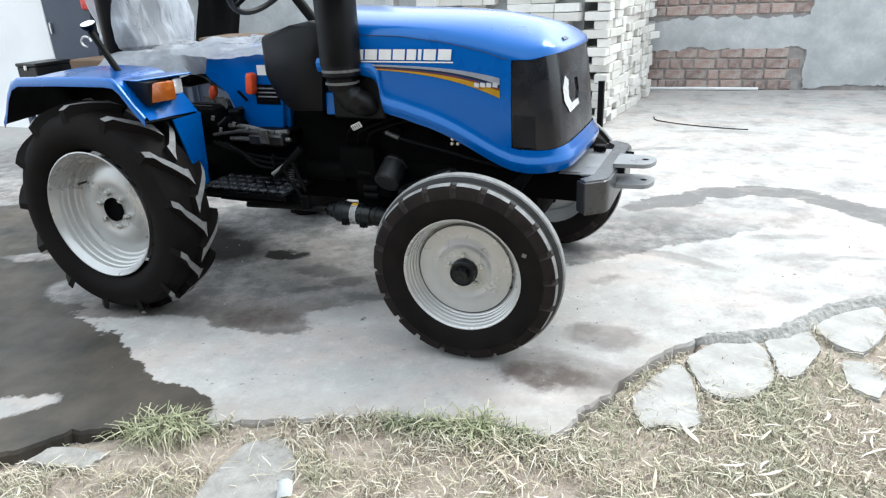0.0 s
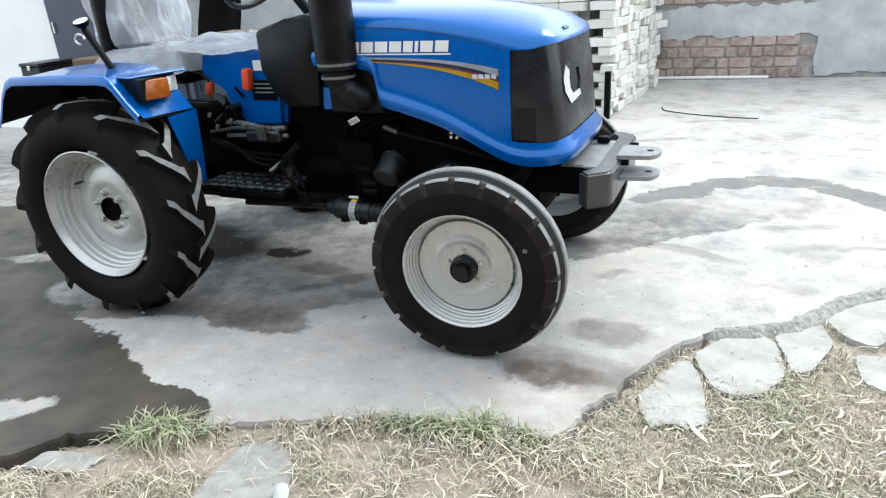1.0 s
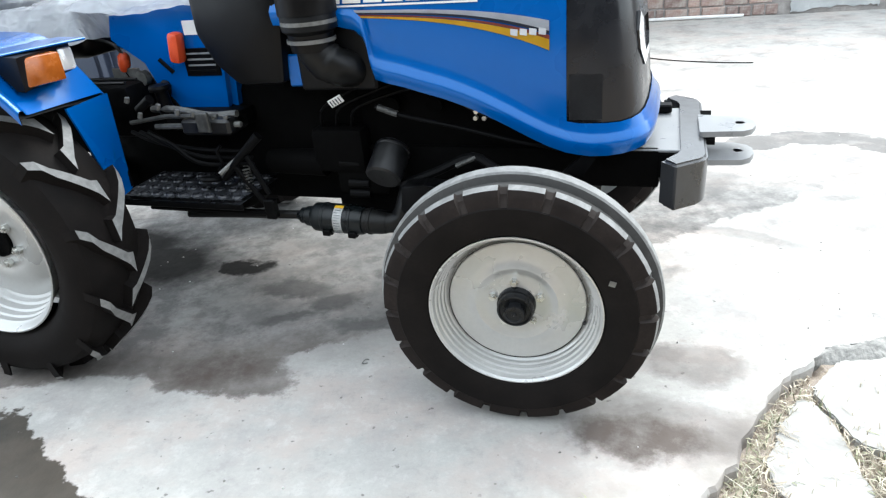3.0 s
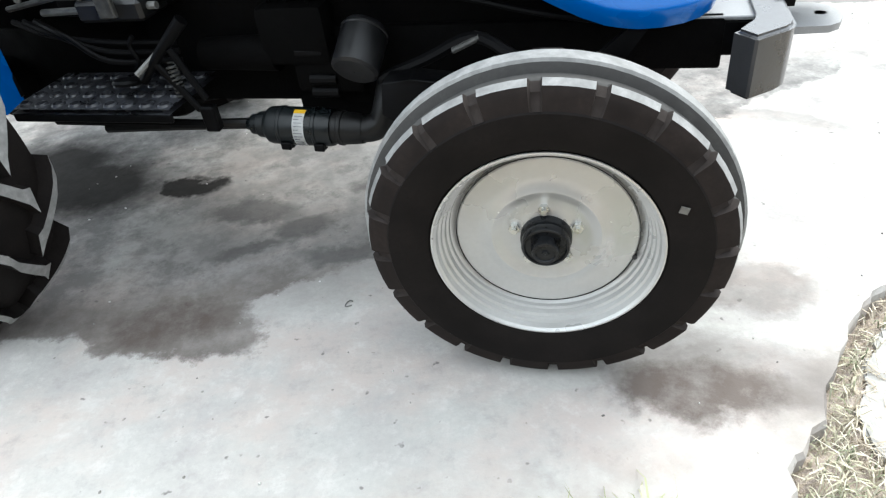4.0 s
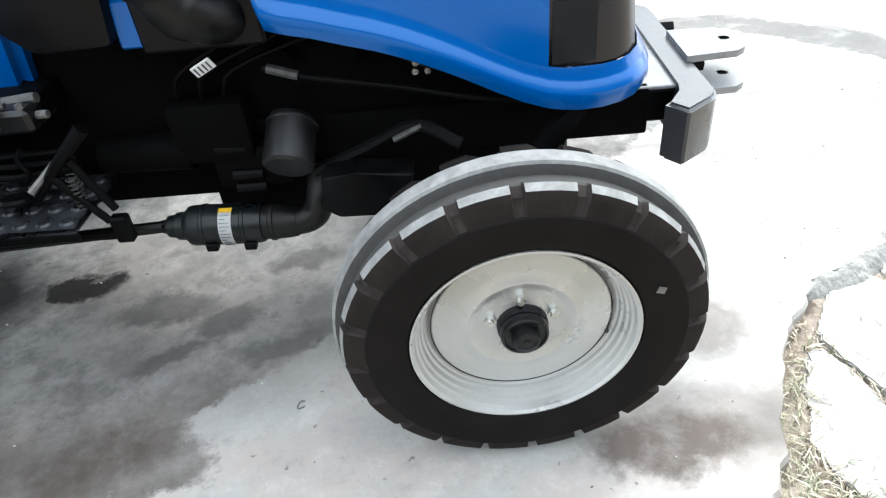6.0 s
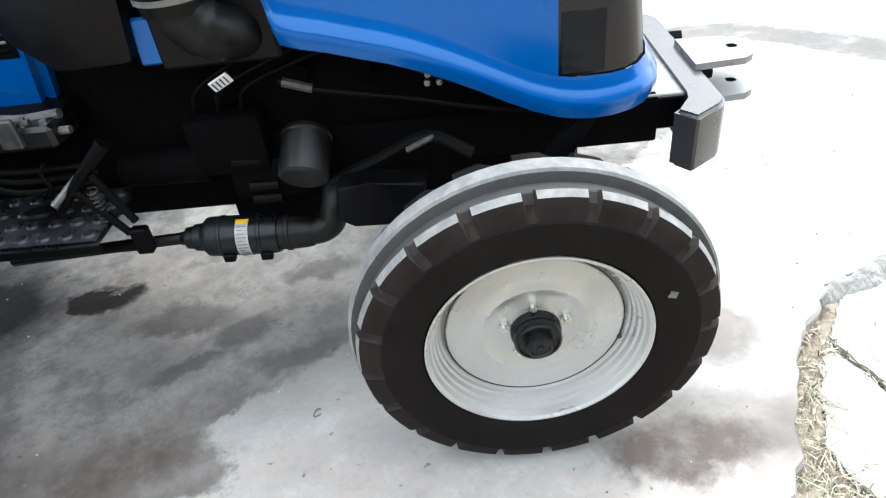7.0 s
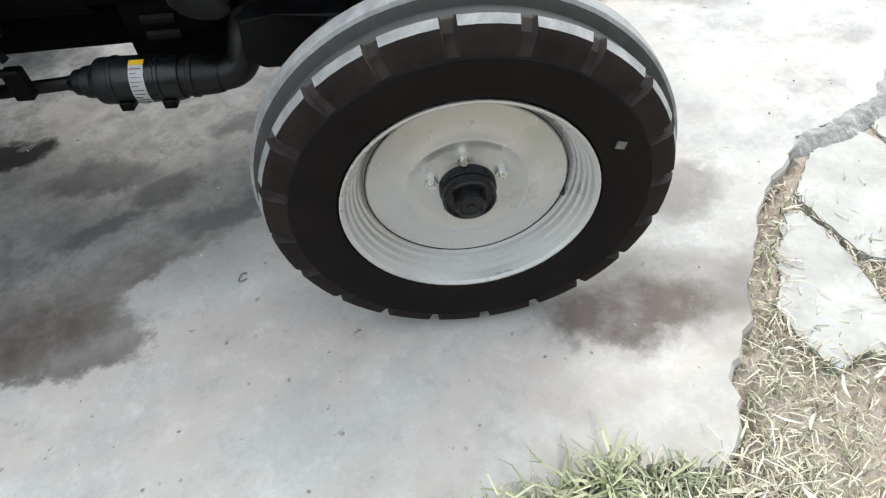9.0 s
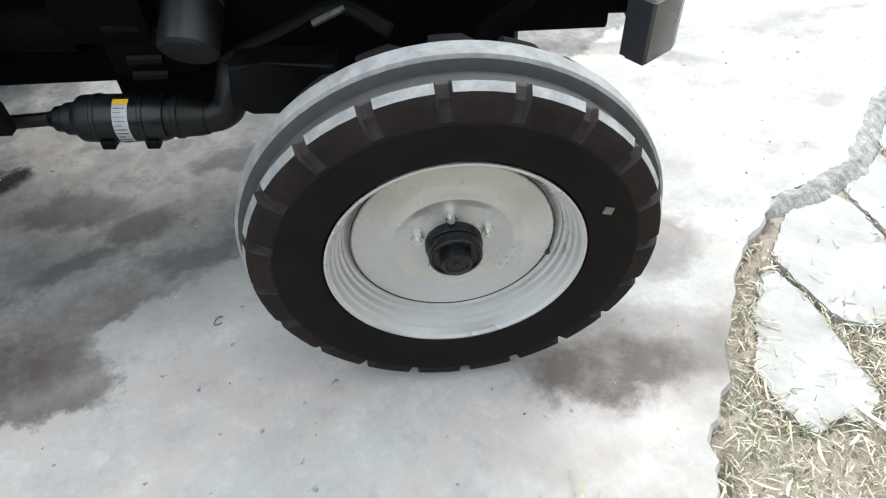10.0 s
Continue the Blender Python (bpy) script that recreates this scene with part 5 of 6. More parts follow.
def platform():
    for s in (-1, 1):
        y0, y1 = sorted((s * 0.165, s * 0.367))
        bm = B()
        nx, ny = 9, 4
        dx, dy = 0.415 / nx, (y1 - y0) / ny
        for i in range(nx):
            for j in range(ny):
                cx, cy = -1.245 + dx * (i + 0.5), y0 + dy * (j + 0.5)
                ang = [2 * math.pi * k / 16 + math.pi / 16 for k in range(16)]
                out = []
                for a in ang:
                    m = max(abs(math.cos(a)) / (dx / 2), abs(math.sin(a)) / (dy / 2))
                    out.append((cx + math.cos(a) / m, cy + math.sin(a) / m))
                sq = [(cx + sx * dx / 2, cy + sy * dy / 2) for sx, sy in ((1, 1), (-1, 1), (-1, -1), (1, -1))]
                for q, (u, v) in enumerate(sq):
                    k = min(range(16), key=lambda n: math.hypot(out[n][0] - u, out[n][1] - v))
                    out[k] = (u, v)
                loops = [[bm.verts.new((u, v, 0.437)) for u, v in out]]
                for r, z in ((0.0165, 0.437), (0.0135, 0.4415), (0.0105, 0.4415), (0.0105, 0.4255)):
                    loops.append([bm.verts.new((cx + r * math.cos(a), cy + r * math.sin(a), z)) for a in ang])
                loops.append([bm.verts.new((u, v, 0.4255)) for u, v in out])
                for p, q in zip(loops, loops[1:]):
                    for k in range(16):
                        bm.faces.new((p[k], p[(k + 1) % 16], q[(k + 1) % 16], q[k]))
        bmesh.ops.remove_doubles(bm, verts=bm.verts, dist=0.0003)
        plate = part("footplate", bm, PLATE, tractor, "black steel footplate pierced with raised holes", smooth=30)
        part("skirt", box(B(), (-1.245, y0 if s < 0 else y1 - 0.012, 0.405), (-0.830, y0 + 0.012 if s < 0 else y1, 0.425), 0.003, 1), BLACK, plate)
    bm = tube(B(), [(-0.905, -0.315, 0.478), (-0.845, -0.305, 0.54), (-0.78, -0.29, 0.60)], [0.009, 0.011, 0.014], 14)
    p = part("brake_pedal", bm, BLACK, tractor, "black brake pedal shaft")
    bm = revolve(B(), [(-0.006, 0.001), (-0.006, 0.03), (0.0, 0.034), (0.006, 0.03), (0.006, 0.001)], 20)
    part("pedal_pad", bm, BLACK, p, at=pose(-0.945, -0.315, 0.478, 78, 0, 0))
    for a, b in (((-0.822, -0.305, 0.545), (-0.778, -0.30, 0.432)), ((-0.865, -0.31, 0.518), (-0.80, -0.30, 0.405))):
        part("pedal_rod", tube(B(), [a, b], 0.008, 8), BLACK, p)
    part("return_hook", tube(B(), smooth_path([(-0.903, -0.3, 0.572), (-0.918, -0.3, 0.552), (-0.91, -0.3, 0.52), (-0.926, -0.3, 0.50)], 4), 0.005, 6), BLACK, p)
    part("rod_end", box(B(), (-0.80, -0.31, 0.355), (-0.765, -0.285, 0.415), 0.004, 1), BLACK, p)
    part("pull_rod", tube(B(), [(-1.2, -0.30, 0.375), (-0.77, -0.3, 0.372)], 0.010, 8), BLACK, p)
    bm = B()
    box(bm, (-1.3, -0.2, 0.58), (-0.9, 0.2, 0.66), 0.02)
    box(bm, (-1.1, -0.26, 0.6), (-0.86, -0.12, 0.655), 0.012)
    part("gear_console", bm, BLACK, tractor, "black gearbox cover")
    for x, y, z, top in ((-1.29, -0.16, 0.66, 0.775), (-1.13, -0.2, 0.64, 0.70)):
        lv = part("gear_lever", tube(B(), smooth_path([(x + 0.06, y, z - 0.02), (x + 0.03, y, (z + top) / 2), (x, y, top)], 4), 0.007, 8), BLACK, tractor, "black lever with a moulded knob")
        knob = revolve(B(), [(0, 0.001), (0.0, 0.012), (0.02, 0.018), (0.045, 0.017), (0.055, 0.010), (0.056, 0.001)], 16)
        part("knob", knob, ORANGE if top > 0.75 else PLASTIC, lv, "orange plastic knob" if top > 0.75 else "", pose(x + 0.005, y, top - 0.02, 90, 14, 0))
    part("lever_box", box(B(), (-1.42, -0.27, 0.58), (-1.2, -0.13, 0.735), 0.02), BLACK, tractor, "black hydraulic lever box")
    part("lever_slot", box(B(), (-1.40, -0.25, 0.735), (-1.22, -0.235, 0.742), 0.002, 1), GREYMETAL, tractor)
    part("lever_slot", box(B(), (-1.40, -0.2, 0.735), (-1.22, -0.185, 0.742), 0.002, 1), GREYMETAL, tractor)
    part("linkage", tube(B(), smooth_path([(-1.15, -0.24, 0.66), (-1.05, -0.26, 0.665), (-0.95, -0.25, 0.645), (-0.86, -0.25, 0.65)], 4), 0.010, 8), DULLZINC, tractor)
    part("linkage", tube(B(), [(-1.12, -0.28, 0.62), (-0.84, -0.27, 0.625)], 0.008, 8), DULLZINC, tractor)
    part("selector_post", tube(B(), [(-1.10, -0.24, 0.64), (-1.105, -0.24, 0.72)], [0.022, 0.018], 12), BLACK, tractor)
    part("selector_cap", revolve(B(), [(0.0, 0.001), (0.0, 0.03), (0.008, 0.032), (0.016, 0.028), (0.018, 0.001)], 18), BLACK, tractor, at=pose(-1.105, -0.24, 0.715, 90, 0, 0))
    part("quadrant", box(B(), (-1.33, -0.166, 0.733), (-1.225, -0.16, 0.765), 0.003, 1), DULLZINC, tractor, "dull zinc lever quadrant")
    part("pivot_disc", tube(B(), [(-1.209, -0.19, 0.737), (-1.209, -0.165, 0.737)], 0.022, 16), DULLZINC, tractor, "dull zinc pivot disc")
    part("pedal_cross", tube(B(), [(-0.90, -0.335, 0.50), (-0.86, -0.29, 0.535)], 0.007, 8), DULLZINC, p)
    part("pedal_spring", tube(B(), [(-0.835 + 0.011 * math.cos(n * 0.9), -0.30 + 0.011 * math.sin(n * 0.9), 0.435 + 0.0013 * n) for n in range(60)], 0.0022, 5), GREYZINC, p, "coiled return spring")
    part("selector_rod", tube(B(), [(-1.20, -0.285, 0.632), (-1.06, -0.295, 0.655), (-0.90, -0.285, 0.652)], 0.0065, 8), GREYZINC, tractor)
    for x in (-1.005, -0.965, -0.915, -0.875):
        part("cover_bolt", tube(B(), [(x, -0.285, 0.645), (x, -0.285, 0.654)], 0.0075, 6), DULLZINC, tractor)
    part("clevis", box(B(), (-0.955, -0.312, 0.612), (-0.915, -0.298, 0.668), 0.003, 1), GREYZINC, tractor)
    for x, z in ((-1.18, 0.70), (-1.15, 0.655), (-1.08, 0.68), (-1.02, 0.665), (-0.97, 0.66)):
        part("bolt", tube(B(), [(x, -0.30, z - 0.004), (x + 0.006, -0.30, z + 0.010)], 0.007, 6), DULLZINC, tractor)
    part("pedal_box", box(B(), (-1.02, -0.3, 0.60), (-0.86, -0.2, 0.645), 0.008, 1), GREYMETAL, tractor, "scuffed grey pedal cover")
    lv = part("throttle_lever", tube(B(), [(-1.06, -0.22, 0.76), (-1.09, -0.23, 0.80)], 0.006, 8), BLACK, tractor)
    part("knob", box(B(), (-0.018, -0.02, -0.042), (0.018, 0.02, 0.042), 0.012), ORANGE, lv, "orange plastic throttle knob", pose(-1.028, -0.22, 0.828, 0, 8, 0))
    boot = revolve(B(), [(0.0, 0.036), (0.010, 0.034), (0.014, 0.026), (0.022, 0.028), (0.027, 0.020), (0.036, 0.021), (0.042, 0.011), (0.050, 0.010)], 18)
    part("lever_boot", boot, HOSE, tractor, "black ribbed rubber lever boot", pose(-1.245, -0.16, 0.655, 90, 0, 0))
    for n in range(3):
        part("hydraulic_line", tube(B(), smooth_path([(-1.22 + 0.03 * n, -0.27, 0.60), (-1.12 + 0.03 * n, -0.29 - 0.008 * n, 0.575), (-0.98, -0.285 - 0.008 * n, 0.555 - 0.018 * n), (-0.84, -0.25, 0.54 - 0.02 * n)], 5), 0.0065, 8), BLACK, tractor)
    part("rubber_grip", tube(B(), [(-1.17, -0.275, 0.668), (-1.115, -0.28, 0.70)], [0.012, 0.014], 12), PLASTIC, tractor)
    part("cable_loop", tube(B(), smooth_path([(-1.45, -0.2, 0.78), (-1.38, -0.19, 0.85), (-1.30, -0.17, 0.84), (-1.265, -0.16, 0.79)], 5), 0.005, 6), HOSE, tractor)


platform()


def seat():
    bm = box(B(), (-1.78, -0.23, 0.80), (-1.34, 0.23, 0.93), 0.05, 3)
    s = part("seat", bm, PLASTIC, tractor, "black driver's seat under clear plastic wrap")
    bm = box(B(), (-1.83, -0.2, 0.90), (-1.72, 0.22, 1.40), 0.05, 3)
    part("backrest", bm, PLASTIC, s)

    def drape(lo, hi, z, amp, seed, fall):
        bm = B()
        n, grid = 26, []
        for i in range(n + 1):
            row = []
            for j in range(n + 1):
                x, y = lo[0] + (hi[0] - lo[0]) * i / n, lo[1] + (hi[1] - lo[1]) * j / n
                e = max(0.0, max(abs(2 * i / n - 1), abs(2 * j / n - 1)) - 0.6) / 0.4
                zz = z + amp * noise.fractal(Vector((x * 4 + seed, y * 5, 0)), 0.8, 2.0, 3) - fall * e * e
                row.append(bm.verts.new((x, y, zz)))
            grid.append(row)
        for p, q in zip(grid, grid[1:]):
            for k in range(n):
                bm.faces.new((p[k], q[k], q[k + 1], p[k + 1]))
        bmesh.ops.solidify(bm, geom=list(bm.faces), thickness=0.001)
        return bm
    part("plastic_wrap", drape((-1.82, -0.27), (-1.30, 0.27), 0.955, 0.035, 1.0, 0.10), SHEET, s, "crumpled clear plastic wrap")
    bm = box(B(), (-1.86, -0.19, 0.93), (-1.68, 0.25, 1.45), 0.06, 3)
    bmesh.ops.subdivide_edges(bm, edges=list(bm.edges), cuts=5, use_grid_fill=True)
    for v in bm.verts:
        v.co += Vector((1, 0.6, 0.2)) * 0.030 * noise.fractal(v.co * 5, 0.8, 2.0, 3) - Vector((0.27 * (v.co.z - 0.93) - 0.03, 0, 0))
    part("plastic_wrap", bm, SHEET, s, "crumpled clear plastic wrap")
    part("plastic_wrap", drape((-1.36, -0.24), (-0.90, 0.24), 0.985, 0.022, 9.0, 0.05), SHEET, s, "crumpled clear plastic wrap")


seat()


def work_lamp():
    p = part("lever", tube(B(), [(-1.40, -0.5, 0.90), (-1.50, -0.5, 1.05)], 0.012, 10), BLACK, tractor, "black rod with a small round mirror")
    part("mirror_back", revolve(B(), [(0.0, 0.001), (0.0, 0.02), (0.012, 0.028), (0.02, 0.03), (0.02, 0.001)], 20), BLACK, p, at=pose(-1.50, -0.5, 1.06, 112, 0, 12))
    part("mirror_face", revolve(B(), [(0.021, 0.001), (0.0215, 0.026)], 20), LENS, p, at=pose(-1.50, -0.5, 1.06, 112, 0, 12))
    ring = [(-1.535 + 0.025 * math.cos(t), -0.5, 1.015 + 0.018 * math.sin(t)) for t in (2 * math.pi * k / 16 for k in range(13))]
    part("key_ring", tube(B(), ring, 0.004, 6), CHROME, p, "bright wire ring")


work_lamp()


# ---- things behind the tractor ----
def carton(at, size):
    bm = box(B(), (0, 0, 0), size, 0.006, 1)
    c = thing("carton", "brown cardboard carton standing behind the tractor", "carton", at, bm, CARD)
    part("flap", box(B(), (0.01, 0.01, size[2]), (size[0] - 0.01, size[1] / 2 - 0.003, size[2] + 0.004)), CARD, c)
    part("flap", box(B(), (0.01, size[1] / 2 + 0.003, size[2]), (size[0] - 0.01, size[1] - 0.01, size[2] + 0.004)), CARD, c)
    return c


carton(STORE_AT @ pose(-2.95, 1.5, 0.72, 0, 0, 4), (0.72, 0.4, 0.26))
carton(STORE_AT @ pose(-4.4, 1.5, 0.62, 0, 0, -3), (0.55, 0.4, 0.2))


def bench(at, size, label):
    """A dark steel stand: top, legs and a back board."""
    t = thing("steel_stand", label, "stand", at)
    part("top", box(B(), (0, 0, size[2] - 0.04), (size[0], size[1], size[2]), 0.006, 1), NAVY, t)
    for x in (0.0, size[0] - 0.05):
        for y in (0.0, size[1] - 0.05):
            part("leg", box(B(), (x, y, 0), (x + 0.05, y + 0.05, size[2] - 0.04), 0.004, 1), NAVY, t)
    part("front_board", box(B(), (0.05, 0.06, 0.1), (size[0] - 0.05, 0.08, size[2] - 0.04)), NAVY, t)
    return t


bench(STORE_AT @ pose(-3.1, 1.45, 0), (1.1, 0.55, 0.72), "dark steel stand holding a cardboard carton")
bench(STORE_AT @ pose(-5.05, 1.45, 0), (1.45, 0.55, 0.62), "dark blue steel stand with a carton on it")


def metal_box(at, size):
    t = thing("metal_box", "black metal box on the steel stand", "box", at)
    part("body", box(B(), (0, 0, 0), size, 0.008, 1), GREYMETAL, t)
    part("lid", box(B(), (-0.006, -0.006, size[2]), (size[0] + 0.006, size[1] + 0.006, size[2] + 0.03), 0.006, 1), GREYMETAL, t)
    part("catch", box(B(), (size[0] / 2 - 0.02, -0.012, size[2] - 0.03), (size[0] / 2 + 0.02, 0, size[2] + 0.01), 0.003, 1), CHROME, t)
    return t


metal_box(STORE_AT @ pose(-5.09, 1.5, 0.62), (0.25, 0.36, 0.14))


def locker(at, size):
    t = thing("locker", "dark blue-grey steel locker with a small red lamp", "locker", at)
    part("body", box(B(), (0, 0, 0), size, 0.008, 1), NAVY, t)
    for k in range(2):
        w = size[0] / 2
        d = part("door", box(B(), (0.01 + w * k, -0.02, 0.05), (w * (k + 1) - 0.01, -0.002, size[2] - 0.03), 0.005, 1), NAVY if k == 0 else BLACK, t)
        part("handle", box(B(), (w * k + 0.06, -0.04, 1.0), (w * k + 0.08, -0.02, 1.1), 0.003, 1), CHROME, d)
    part("lamp", box(B(), (0.56, -0.06, 1.20), (0.76, -0.022, 1.36), 0.02), REDLAMP, t, "red plastic lamp")
    return t


REDLAMP = worn("red_plastic", (0.5, 0.03, 0.03), (0.65, 0.05, 0.04), 0.35, scale=20, fine=200)
locker(STORE_AT @ pose(-5.28, 2.05, 0), (1.25, 0.5, 2.0))


def tarpaulin():
    bm, rows = B(), []
    for i in range(15):
        row = []
        for j in range(11):
            u, v = i / 14, j / 10
            p = Vector((-3.52 + 0.40 * u, 1.95 + 0.3 * v, 0.02 + 1.7 * v - 0.5 * u * v))
            p += Vector((0.1, 0.6, 0.1)) * 0.08 * noise.fractal(p * 3, 0.7, 2.0, 3)
            row.append(bm.verts.new(p))
        rows.append(row)
    for p, q in zip(rows, rows[1:]):
        for k in range(10):
            bm.faces.new((p[k], q[k], q[k + 1], p[k + 1]))
    bmesh.ops.solidify(bm, geom=list(bm.faces), thickness=0.004)
    return thing("tarpaulin", "black folded tarpaulin leaning behind the cartons", "tarpaulin", STORE_AT, bm, BLACK)


tarpaulin()


def brick_mesh(size, mat, bevel=0.004):
    bm = box(B(), (0, 0, 0), size, bevel, 1)
    return mesh_of(bm, mat)


def brick_stack():
    at = pose(1.043, 3.753, 0, 0, 0, -24.3) @ Matrix.Scale(0.916, 4)
    s = thing("brick_stack", "tall stack of pale unused bricks in the yard", "brick stack", at)
    rnd = random.Random(7)
    bm = box(B(), (-2.2, 0.13, 0), (-0.26, 2.2, 1.50))
    part("inner_bricks", bm, PLASTER, s)
    heads, sides = brick_mesh((0.112, 0.225, 0.072), PALE_BRICK), brick_mesh((0.225, 0.112, 0.072), PALE_BRICK)
    for r in range(20):
        z = 0.0005 + 0.0765 * r
        inset = -0.10 if r > 15 else 0.0        # the top courses stand back
        # the side that faces along the wall
        y = 0.0
        k = 0
        while y < 1.9:
            header = (r + k // 2) % 2 == 0
            at_x = (-0.235 if header else -0.122) + inset + rnd.gauss(0, 0.018)
            if rnd.random() > 0.04:
                part("brick", sides if header else heads, None, s, at=pose(at_x, y + rnd.uniform(0, 0.014), z, rnd.uniform(-2, 2), rnd.uniform(-1.5, 1.5), rnd.gauss(0, 5)))
            y += 0.127 if header else 0.241
            k += 1
        # the side that faces the tractor
        if r >= 8:
            x = -0.26
            while x > -1.9:
                if rnd.random() > 0.07:
                    part("brick", sides if rnd.random() > 0.3 else heads, None, s, at=pose(x - 0.225 + rnd.uniform(-0.006, 0), rnd.gauss(0, 0.026), z, rnd.uniform(-2, 2), rnd.uniform(-1, 1), rnd.uniform(-9, 9)))
                x -= 0.235
    return s


brick_stack()


def post():
    bm = box(B(), (-0.022, -0.022, 0), (0.022, 0.022, 0.37), 0.003, 1)
    t = thing("metal_post", "short black metal post standing against the brick stack", "post", pose(0.998, 3.70, 0, 0, 0, -24), bm, BLACK)
    part("cap", box(B(), (-0.025, -0.025, 0.37), (0.025, 0.025, 0.378), 0.003, 1), BLACK, t)


post()


def wall_bricks():
    rnd = random.Random(3)
    kinds = {w: brick_mesh((w, 0.04, 0.102), RED_BRICK, 0.008) for w in (0.225, 0.075, 0.112)}
    for r in range(12):
        z = 0.006 + 0.1185 * r
        if 0.44 < z < 0.74:
            continue
        x = -0.5 + (0.0 if r % 2 else -0.15)
        while x < 4.6:
            w = rnd.choice((0.225, 0.225, 0.225, 0.112) if r % 2 else (0.112, 0.112, 0.112, 0.075, 0.225))
            if not (1.68 < x + w / 2 < 2.6):
                part("brick", kinds[w], None, wall_far, at=pose(x, -0.006 + rnd.uniform(-0.007, 0.007), z + rnd.uniform(-0.003, 0.003), 0, rnd.uniform(-1.2, 1.2), rnd.uniform(-1.5, 1.5)))
            x += w + rnd.uniform(0.010, 0.022)


wall_bricks()


# ---- grass ----
def grass(name, label, count, mat, tall, place, seed, lean=0.9, wide=0.0022):
    rnd = random.Random(seed)
    verts, faces = [], []
    for _ in range(count):
        x, y, z, h = place(rnd)
        if x is None:
            continue
        a, h = rnd.uniform(0, 2 * math.pi), h * rnd.uniform(*tall)
        d, w = Vector((math.cos(a), math.sin(a), 0)), Vector((-math.sin(a), math.cos(a), 0)) * wide * rnd.uniform(0.6, 1.5)
        l = min(1.15, rnd.uniform(0.35, 1.0) * lean)
        p, curl = Vector((x, y, z)), rnd.gauss(0, 0.22) * h
        q = p + d * h * l * 0.30 + Vector((0, 0, h * (1 - 0.35 * l) * 0.72))
        r = p + d * h * l * 0.68 + w.normalized() * curl * 0.5 + Vector((0, 0, h * max(0.2, 1 - 0.55 * l)))
        s = p + d * h * l * 0.98 + w.normalized() * curl * 1.5 + Vector((0, 0, h * max(0.10, 1 - 0.90 * l)))
        k = len(verts)
        verts += [p - w, p + w, q - w * 0.9, q + w * 0.9, r - w * 0.7, r + w * 0.7, s]
        faces += [(k, k + 1, k + 3, k + 2), (k + 2, k + 3, k + 5, k + 4), (k + 4, k + 5, k + 6)]
    me = bpy.data.meshes.new(name)
    me.from_pydata(verts, [], faces)
    me.materials.append(mat)
    return tagged(new(name, me), label, "grass", kind="stuff")


def on_slab(x, y):
    """Whether a place lies on one of the broken slabs."""
    for o in SLAB_OUTLINES:
        inside = False
        for (x0, y0), (x1, y1) in zip(o, o[1:] + o[:1]):
            if (y0 > y) != (y1 > y) and x < x0 + (x1 - x0) * (y - y0) / (y1 - y0):
                inside = not inside
        if inside:
            return True
    return math.hypot(x + 0.442, y + 0.565) < 0.05


def strip(rnd):
    x = rnd.uniform(-2.0, 2.2)
    top = edge_y(x)
    y = top - 0.01 - rnd.random() ** 1.3 * (0.55 + top * 0.6 + 0.35)
    n = noise.noise(Vector((x * 4, y * 4, 3)))
    if top - y < 0.05 and noise.noise(Vector((x * 11, 5, 1))) < 0.1 and rnd.random() < 0.8:
        return None, 0, 0, 0
    bare = noise.fractal(Vector((x * 5.5, y * 7, 11)), 0.8, 2.0, 3)
    if (n < -0.12 and rnd.random() < 0.85) or (bare < -0.03 and rnd.random() < 0.78) or (on_slab(x, y) and rnd.random() < 0.975):
        return None, 0, 0, 0
    return x, y, soil_z(x, y), 1 + 0.5 * n


def inland(rnd):
    x, y, z, h = strip(rnd)
    if x is None or edge_y(x) - y < 0.07:
        return None, 0, 0, 0
    return x, y, z, h


def verge_end(rnd):
    x, y = rnd.uniform(0.3, 1.2), rnd.uniform(-0.62, 0.1)
    if y > edge_y(x) - 0.045 or (on_slab(x, y) and rnd.random() < 0.90):
        return None, 0, 0, 0
    return x, y, soil_z(x, y), 1 + 0.5 * noise.noise(Vector((x * 7, y * 7, 1)))


def tufts(rnd):
    cx, r = rnd.choice(((-0.78, 0.05), (-0.21, 0.06), (-0.12, 0.05), (0.0, 0.05), (0.10, 0.05), (0.17, 0.03)))
    x = rnd.gauss(cx, r)
    return x, edge_y(x) - abs(rnd.gauss(0.02, 0.025)), soil_z(x, -0.3), 1.0


def long_tuft(rnd):
    x = rnd.gauss(*rnd.choice(((-0.9, 0.05), (-0.9, 0.05), (-0.83, 0.03), (-0.06, 0.05), (0.04, 0.03))))
    return x, edge_y(x) - abs(rnd.gauss(0.02, 0.02)), soil_z(x, -0.3), 1.0


def seam(rnd):
    x = rnd.uniform(0.28, 0.75)
    y = edge_y(x) - abs(rnd.gauss(0.018, 0.016))
    return x, y, soil_z(x, y), 1.0


def rim_tufts(rnd):
    x = rnd.uniform(-1.1, 0.32)
    if noise.noise(Vector((x * 9, 0, 7))) < 0.02:
        return None, 0, 0, 0
    return x, edge_y(x) - abs(rnd.gauss(0.03, 0.03)), soil_z(x, -0.3), 1.0


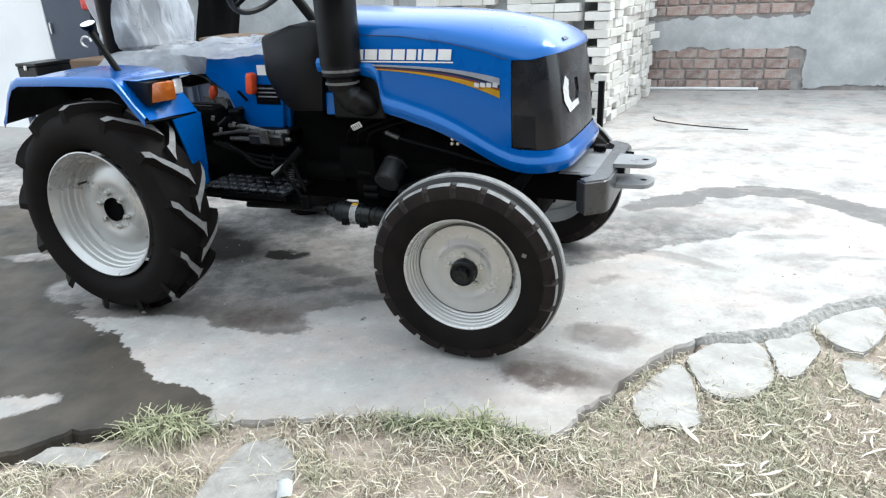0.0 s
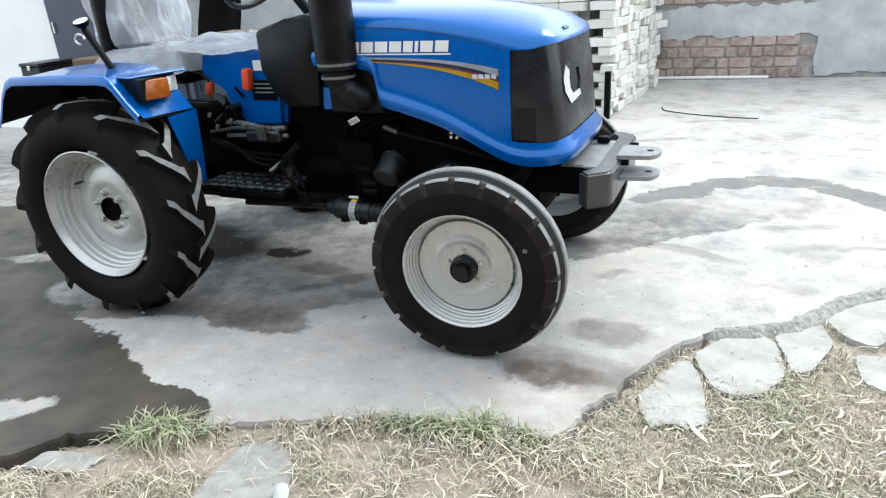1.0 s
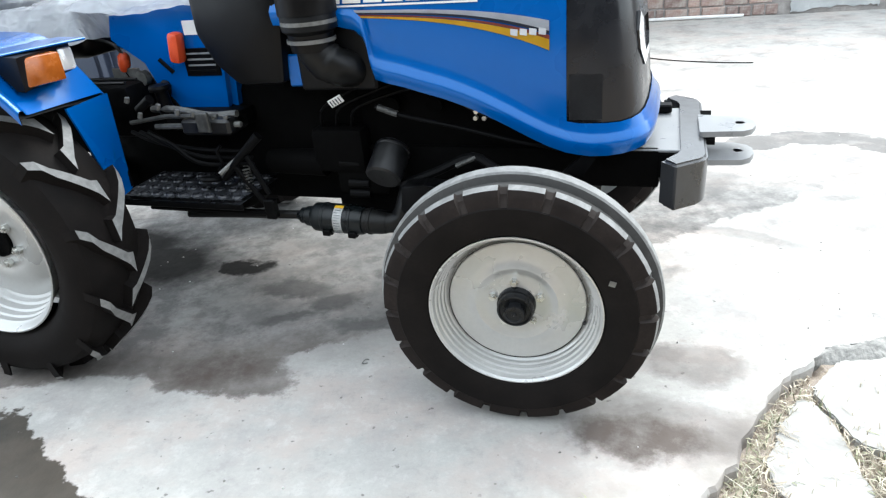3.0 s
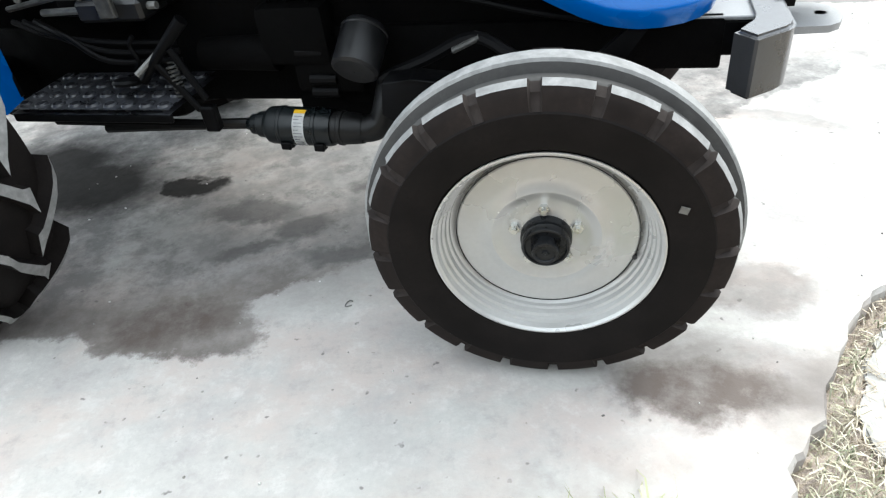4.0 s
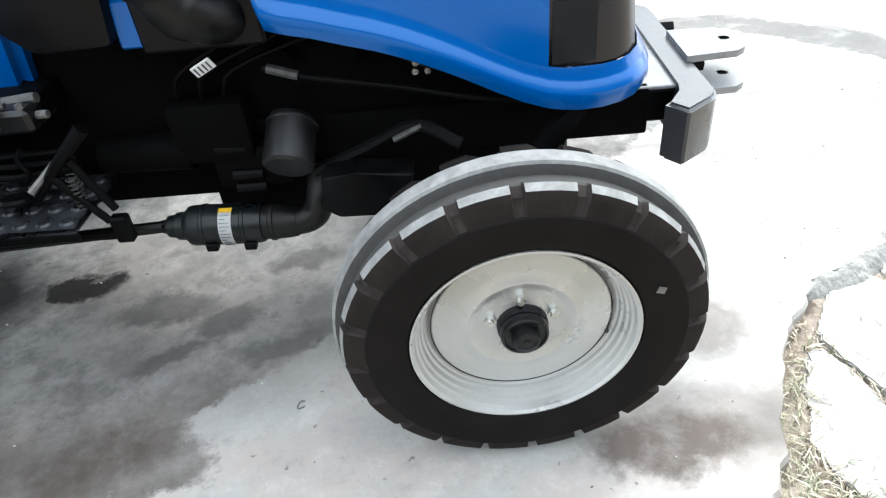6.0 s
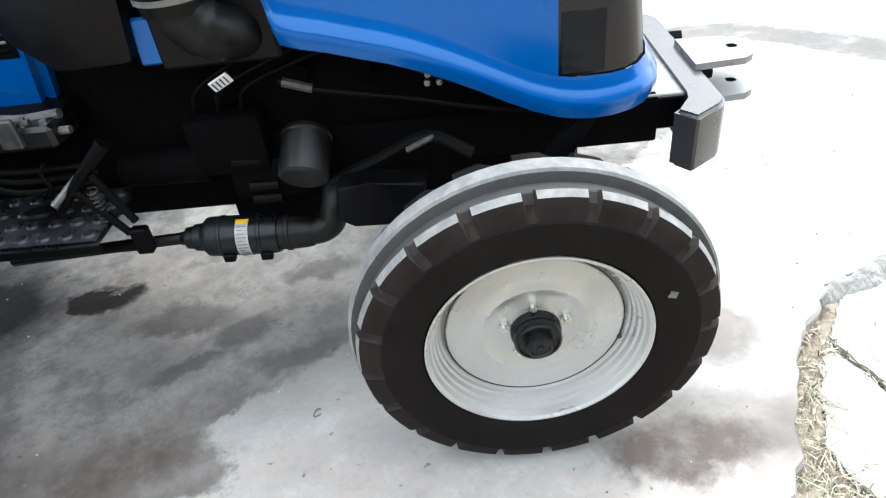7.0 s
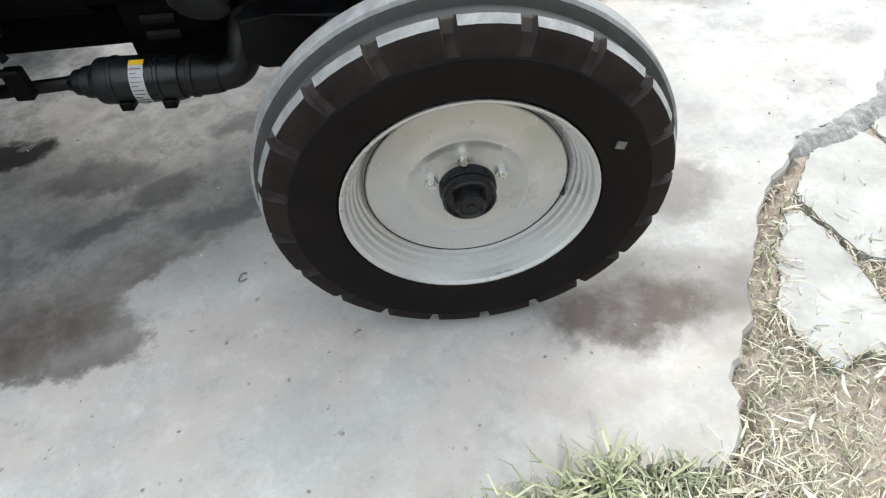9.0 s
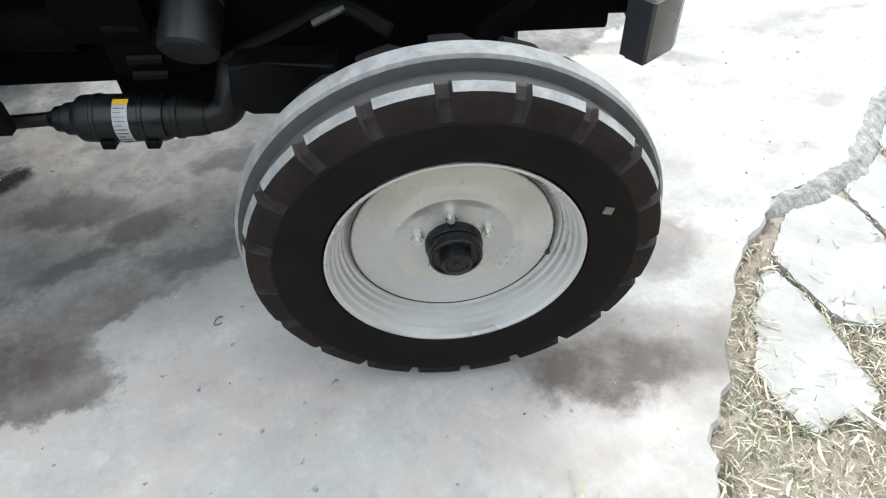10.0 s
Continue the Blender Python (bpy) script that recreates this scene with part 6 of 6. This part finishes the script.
grass("dry_grass", "matted dry yellow grass on the soil beside the paving", 36000, STRAW, (0.012, 0.058), strip, 1, 1.75, 0.0011)
grass("green_grass", "short green grass tufts along the paving edge", 620, GREEN, (0.025, 0.075), tufts, 2, 1.15, 0.0017)
grass("green_grass", "long drooping yellow-green tuft hanging over the wet paving edge", 420, CLUMP, (0.05, 0.12), long_tuft, 23, 1.6, 0.0019)
grass("green_grass", "thin green shoots scattered in the dry grass", 4500, GREEN, (0.012, 0.042), strip, 5, 1.4, 0.0013)
grass("dry_grass", "longer dry grass along the broken edge", 1100, STRAW, (0.03, 0.08), rim_tufts, 3, 1.35, 0.0014)
grass("dry_grass", "long pale straw lying flat over the verge", 6500, PALESTRAW, (0.03, 0.095), inland, 13, 3.0, 0.0012)
grass("dry_grass", "matted dry grass round the broken slabs", 5500, STRAW, (0.012, 0.055), verge_end, 17, 1.75, 0.0011)
grass("green_grass", "short green grass round the broken slabs", 1500, GREEN, (0.012, 0.045), verge_end, 19, 1.4, 0.0013)


grass("dry_grass", "straw packed in the seam along the broken paving", 90, STRAW, (0.015, 0.04), seam, 8, 1.7, 0.0014)


def litter():
    """Curled dry leaf strips, each bent along its length."""
    rnd = random.Random(11)
    verts, faces = [], []
    for n in range(400):
        x = rnd.uniform(-1.6, 1.9)
        y = edge_y(x) - 0.04 - rnd.random() * 0.75
        big = n % 14 == 0
        if n < 36:
            x, y, big = rnd.uniform(0.0, 1.2), rnd.uniform(-0.75, -0.25), True
            if y > edge_y(x) - 0.05:
                continue
        if on_slab(x, y) and rnd.random() < 0.95:
            continue
        a, L, w = rnd.uniform(0, 2 * math.pi), rnd.uniform(0.03, 0.065) * (1.6 if big else 1), rnd.uniform(0.0018, 0.0034) * (1.5 if big else 1)
        curl, k0 = rnd.uniform(-1.2, 1.2), len(verts)
        p = Vector((x, y, soil_z(x, y) + 0.022 + rnd.uniform(0, 0.012)))
        for k in range(6):
            d = Vector((math.cos(a + curl * k / 5), math.sin(a + curl * k / 5), rnd.uniform(-0.12, 0.14)))
            side = Vector((-d.y, d.x, rnd.uniform(-0.3, 0.3))) * w * (1 - abs(k / 2.5 - 1) ** 2 * 0.85)
            verts += [p - side, p + side]
            p = p + d * L / 5
        faces += [(k0 + 2 * k, k0 + 2 * k + 1, k0 + 2 * k + 3, k0 + 2 * k + 2) for k in range(5)]
    me = bpy.data.meshes.new("leaf_litter")
    me.from_pydata(verts, [], faces)
    me.materials.append(LITTER)
    return tagged(new("leaf_litter", me), "curled dry leaves and straw scraps lying on the ground", "litter", kind="stuff")


litter()


def wire_scrap():
    pts = [(0.011 * math.cos(a), 0.008 * math.sin(a), 0.003 + 0.002 * math.sin(2 * a)) for a in (0.25 * k for k in range(20))]
    return thing("wire_scrap", "small dark curl of wire lying on the concrete", "wire", pose(-0.401, 0.336, 0, 0, 0, 40), tube(B(), pts, 0.0013, 5), DULLZINC)


wire_scrap()


def grit():
    """Crumbs of stone scattered over the paving."""
    rnd = random.Random(21)
    bm = B()
    for n in range(170):
        x, y = rnd.uniform(-1.3, 1.9), rnd.uniform(-0.2, 2.0)
        if y < edge_y(x) + 0.03:
            continue
        r = rnd.uniform(0.0012, 0.0035)
        m = pose(x, y, r * 0.3, rnd.uniform(0, 90), rnd.uniform(0, 90), rnd.uniform(0, 90)) @ Matrix.Diagonal((r * 1.5, r, r * 0.7, 1))
        bmesh.ops.create_icosphere(bm, subdivisions=1, radius=1.0, matrix=m)
    return thing("grit", "pale and dark crumbs of stone scattered on the concrete", "grit", None, bm, GRIT, kind="stuff", smooth=None)


GRIT = blade_mat("stone_crumbs", (0.10, 0.095, 0.09), (0.35, 0.33, 0.31), (0.62, 0.61, 0.60))
grit()
